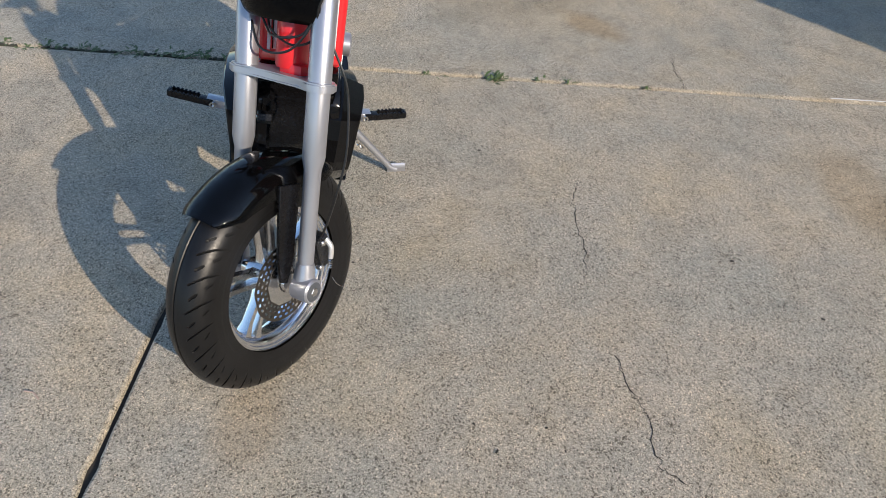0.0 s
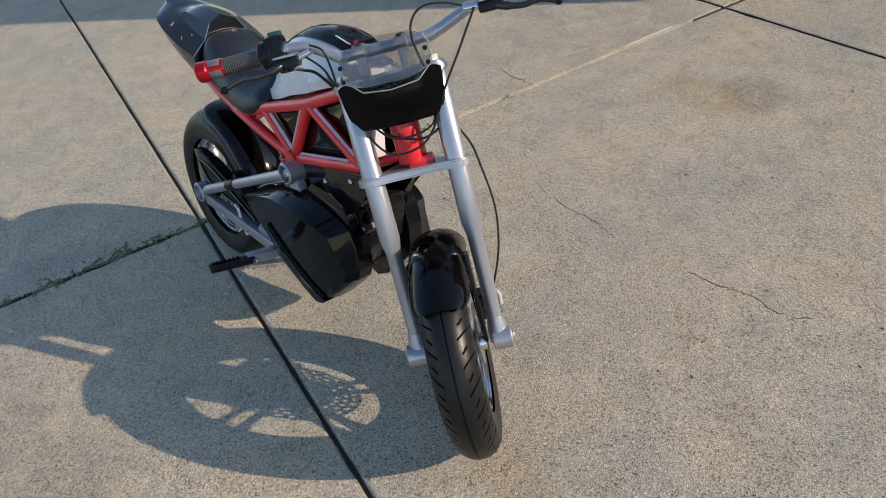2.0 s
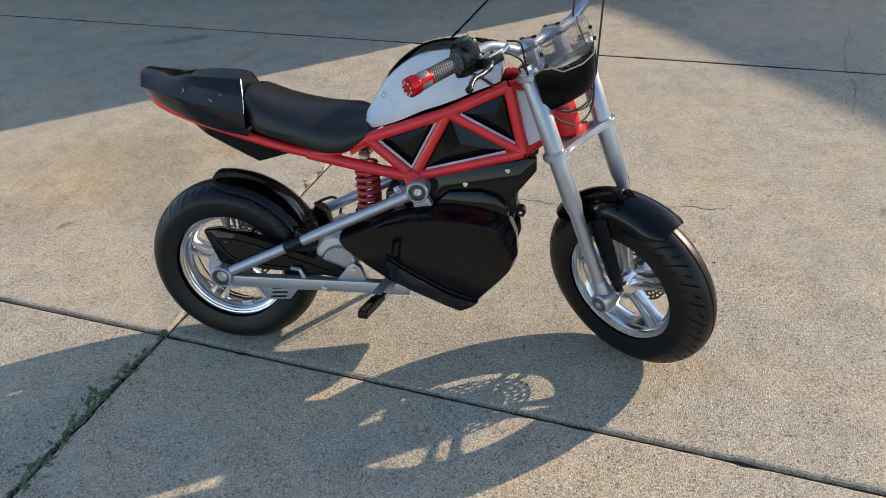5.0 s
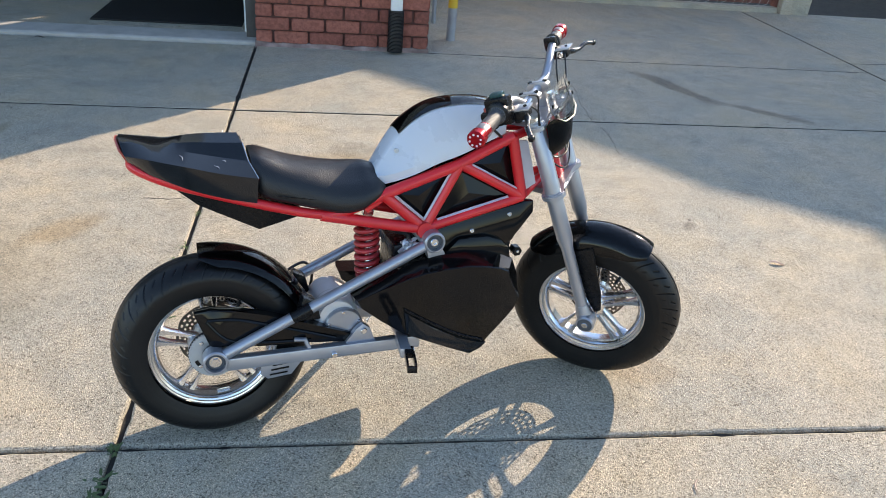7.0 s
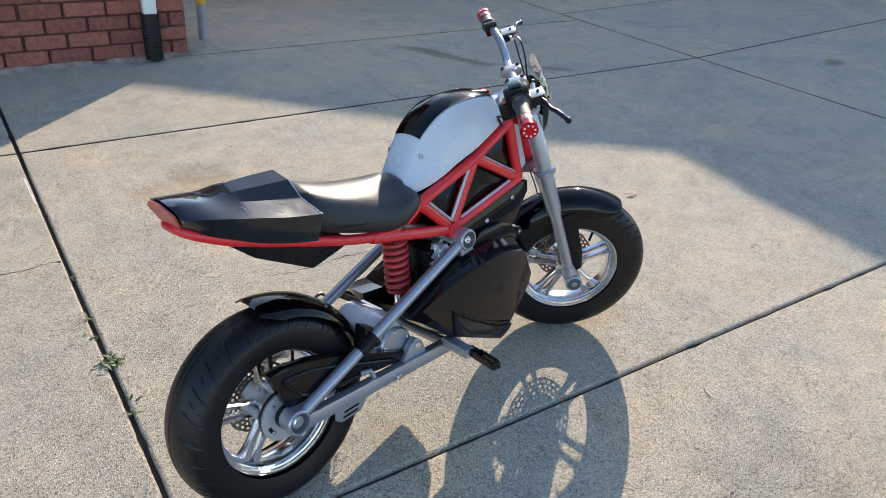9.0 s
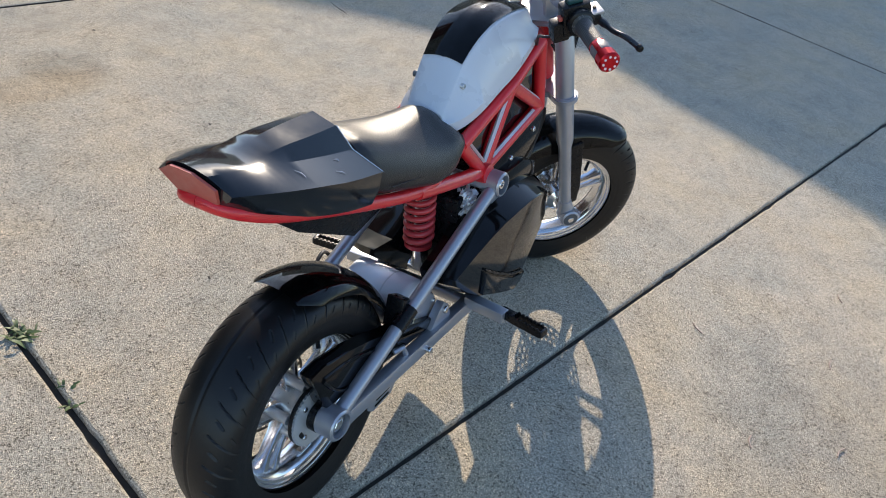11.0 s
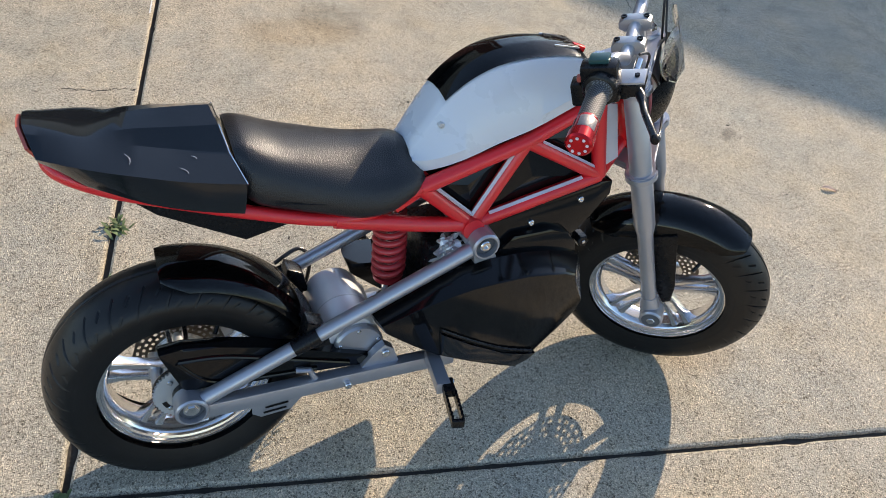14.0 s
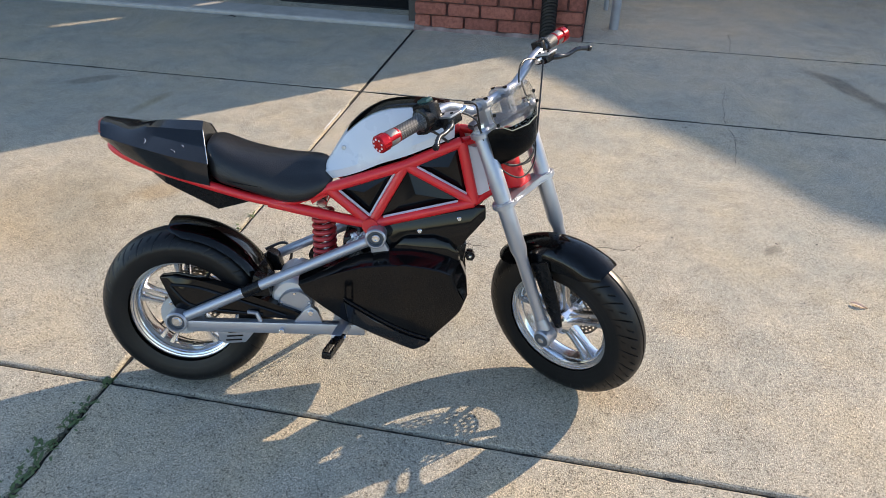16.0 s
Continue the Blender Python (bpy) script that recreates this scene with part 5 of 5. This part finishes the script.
for pts in CABLES:
    part("cable", tube(pts, 0.0022, 8, 7), CABLE, BIKE, matrix=STEER)
front_caliper = part("front_caliper", box((0.030, 0.072, 0.062), (0.036, 0.04, 0.066), 0.006, pose(0, 0, 0, 0, 22, 0)), LEVER, BIKE, "dark grey cast front brake caliper", STEER)
part("caliper_arm", tube([(0.03, 0.09, 0.088), (0.024, 0.100, 0.074), (0.022, 0.100, 0.05)], 0.0055, 10, 4), ALLOY, front_caliper)
part("caliper_spring", tube([(0.022 + 0.004 * math.cos(k * 1.2), 0.100 + 0.004 * math.sin(k * 1.2), 0.05 - 0.0009 * k) for k in range(26)], 0.0012, 6), STEEL, front_caliper)
part("caliper_bracket", prism([(0.02, 0.02), (0.07, 0.012), (0.072, 0.085), (0.05, 0.098), (0.022, 0.095)], 0.050, 0.056, 0.002), STEEL, front_caliper)
for zz in (0.035, 0.085):
    part("caliper_bolt", cyl_y((0.045, zz), 0.006, 0.1, 0.088, 12, 0.0015), STEEL, front_caliper)
part("stray_wire", tube([(0.018, 0.105, 0.01), (0.012, 0.115, -0.004), (-0.002, 0.128, -0.012)], 0.0007, 6, 5), STEEL, front_caliper, "thin bare end of the brake wire")
rear_caliper = part("rear_caliper", box((0.006, 0.068, 0.31), (0.06, 0.034, 0.036), 0.006, pose(0, 0, 0, 0, 8, 0)), CHROME, BIKE, "cast silver rear brake caliper")
part("caliper_bracket", prism([(-0.012, 0.33), (0.04, 0.326), (0.1, 0.29), (0.095, 0.275), (0.03, 0.30), (-0.01, 0.302)], 0.052, 0.057, 0.002), STEEL, rear_caliper)
for xx in (-0.006, 0.03):
    part("caliper_bolt", cyl_y((xx, 0.316), 0.006, 0.042, 0.052, 12, 0.0015), STEEL, rear_caliper)
part("balance_weight", box((RW[0] + 0.014, -0.012, RW[1] - 0.1195), (0.03, 0.02, 0.007), 0.002, pose(0, 0, 0, 0, -6, 0)), CHROME, rear_wheel, "bright wheel weight")
part("cable", tube([(0.19, 0.105, 0.345), (0.24, 0.12, 0.36), (0.26, 0.115, 0.33), (0.24, 0.1, 0.27), (0.2, 0.09, 0.23)], 0.004, 8, 6), CABLE, BIKE)
bm = bmesh.new()
bmesh.ops.create_icosphere(bm, subdivisions=4, radius=1.0)
for v in bm.verts:
    n = noise.noise(v.co * 2.6) * 0.45 + noise.noise(v.co * 6.0) * 0.3
    v.co = Vector((0.466 + 0.03 * v.co.x * (1 + n), -0.058 + 0.02 * v.co.y * (1 + n), 0.438 + 0.024 * v.co.z * (1 + n) + 0.3 * 0.036 * v.co.x))
part("wiring_wrap", bm, ALLOY, BIKE, "crumpled pale wrap round the wiring", smooth=10)
part("wiring", tube([(0.40, -0.03, 0.50), (0.44, -0.045, 0.485), (0.47, -0.05, 0.47), (0.46, -0.06, 0.42), (0.44, -0.055, 0.36)], 0.006, 8, 6), CABLE, BIKE)

# ---------- small things on the driveway ----------


def weed_mesh(n, spread, height, rnd):
    bm = bmesh.new()
    for _ in range(n):
        a, l = rnd.uniform(0, 6.283), rnd.uniform(0.4, 1.0)
        ox, oy = rnd.gauss(0, spread * 0.35), rnd.gauss(0, spread * 0.35)
        reach, h, w = spread * l, height * rnd.uniform(0.3, 1.0), rnd.uniform(0.0015, 0.004)
        p = [Vector((ox + math.cos(a) * reach * t, oy + math.sin(a) * reach * t, h * (t ** 0.5) * (1 - 0.35 * t) - 0.004)) for t in (0, 0.4, 0.75, 1.0)]
        s = Vector((-math.sin(a), math.cos(a), 0))
        vs = [(bm.verts.new(q - s * w * k), bm.verts.new(q + s * w * k + Vector((0, 0, 0.001)))) for q, k in zip(p, (0.5, 1.2, 1.0, 0.15))]
        for u, v in zip(vs, vs[1:]):
            bm.faces.new((u[0], v[0], v[1], u[1]))
    return bm


WEEDS = [(-0.016, -0.15, 14, 0.034, 0.016), (-0.02, -0.27, 16, 0.036, 0.016), (-0.014, -0.36, 14, 0.034, 0.015), (-0.018, -0.5, 16, 0.036, 0.016), (-0.016, -0.66, 16, 0.036, 0.016), (-0.012, -0.8, 14, 0.034, 0.015), (-0.016, -0.92, 14, 0.034, 0.015), (0.004, 0.5, 8, 0.022, 0.012), (0.0, 0.88, 8, 0.022, 0.012), (0.0, 0.0, 16, 0.026, 0.015), (0.01, 0.727, 30, 0.042, 0.03), (-0.005, 0.98, 10, 0.03, 0.015), (0.0, 1.23, 8, 0.025, 0.012), (-0.01, -0.10, 12, 0.03, 0.012), (0.0, -0.24, 14, 0.03, 0.014), (0.0, -0.40, 12, 0.032, 0.012), (0.0, -0.62, 12, 0.035, 0.014), (0.01, -0.85, 10, 0.03, 0.012), (0.01, 0.55, 8, 0.025, 0.015), (0.004, -0.17, 14, 0.028, 0.012), (-0.004, -0.31, 16, 0.03, 0.013), (0.003, -0.47, 12, 0.03, 0.012), (0.0, -0.54, 10, 0.026, 0.011), (-0.004, -0.74, 12, 0.03, 0.012), (0.004, -0.98, 12, 0.03, 0.012), (0.0, -1.15, 10, 0.03, 0.012)]
rnd = random.Random(5)
for x, y, n, sp, h in WEEDS:
    w = empty("weed", Matrix.Translation((x, y, 0.0)), label="small green weed growing out of the concrete joint", category="weed", group="weeds in the joint")
    for _ in range(n):
        part("blade", weed_mesh(1, sp, h, rnd), GREEN, w)
bm = bmesh.new()
for k in range(140):
    y = -1.1 + 1.1 * k / 140
    if noise.noise((y * 9, 0, 0)) < -0.05:
        continue
    box((rnd.gauss(0, 0.004), y, -0.006 + rnd.uniform(-0.002, 0.004)), (rnd.uniform(0.003, 0.009), 0.012, 0.009), 0, pose(0, 0, 0, 0, 0, rnd.uniform(0, 90)), bm)
tagged(part("moss_strip", bm, MOSS, smooth=0), "dark green moss in the driveway joint", "moss", kind="stuff")


def leaf_mesh():
    bm = bmesh.new()
    rows = []
    for k in range(7):
        t = k / 6
        w = 0.011 * math.sin(math.pi * min(1, 0.08 + t * 0.92)) ** 0.8
        rows.append([(-0.026 + 0.052 * t, w * q, 0.003 + 0.004 * abs(q) + 0.003 * math.sin(t * 5)) for q in (-1, -0.5, 0, 0.5, 1)])
    loft(rows, closed=False, bm=bm)
    bmesh.ops.solidify(bm, geom=bm.faces[:], thickness=0.0008)
    return bm


tagged(part("leaf", leaf_mesh(), PALELEAF, matrix=pose(2.173, 0.872, 0.0, 0, 0, -20)), "dry curled pinkish leaf lying on the concrete", "leaf")
for x, y, a in ((1.127, -0.467, 30), (1.288, -0.63, 0), (1.384, -0.187, 70), (2.271, 0.315, 10), (1.928, -0.399, 40), (1.586, -0.495, 20)):
    tagged(part("twig", tube([(-0.02, 0, 0.003), (0.0, 0.004, 0.004), (0.02, -0.003, 0.003)], 0.0018, 6, 3), DRY, matrix=pose(x, y, 0, 0, 0, a)), "small dry twig on the concrete", "twig", "twigs")
tagged(part("dead_leaf", leaf_mesh(), JOINT, matrix=pose(-1.318, 3.616, 0.0, 0, 0, 0)), "dark wet leaf lying on the concrete", "leaf")
bm = bmesh.new()
for _ in range(170):
    x, y, q = rnd.uniform(-3.0, 5.0), rnd.uniform(-2.3, 3.6), rnd.uniform(0.0015, 0.0042)
    box((x, y, 0.0012), (q * rnd.uniform(1.0, 2.6), q, 0.0024), 0, pose(0, 0, 0, 0, 0, rnd.uniform(0, 180)), bm)
tagged(part("debris", bm, JOINT, smooth=0), "small dark crumbs of dirt scattered on the concrete", "debris", kind="stuff")
CRACKS = [[(1.172, 0.999), (1.262, 1.023), (1.323, 1.049), (1.403, 1.05), (1.448, 1.066), (1.471, 1.095)], [(0.565, 0.958), (0.642, 0.944), (0.758, 0.951), (0.844, 0.96), (0.926, 0.951)],
          [(-0.225, 1.359), (-0.144, 1.352), (-0.048, 1.361), (-0.01, 1.36)], [(1.978, 3.031), (1.929, 2.655), (1.914, 2.43)], [(1.914, 2.40), (1.939, 2.199), (1.903, 1.93)], [(2.121, 4.133), (2.075, 3.68)]]
for pts in CRACKS:
    fine = [Vector((x, y, 0.0003)) for x, y in pts]
    fine = [p + Vector((rnd.gauss(0, 0.004), rnd.gauss(0, 0.004), 0)) for p in spline(fine, 7)]
    tagged(part("crack", sweep(bmesh.new(), fine, [0.0013 * rnd.uniform(0.3, 1.2) for _ in fine], 5), JOINT, driveway), kind="structure")
# sunlit worn edge of the slab, painted in as a thin white strip
tagged(part("lit_slab_edge", box((-0.0165, 1.98, 0.0), (0.0045, 0.26, 0.0016), 0.0006, pose(0, 0, 0, 0, 0, 0.4)), PAINTW), "thin white strip painting in the sunlit worn slab edge", "paint line")
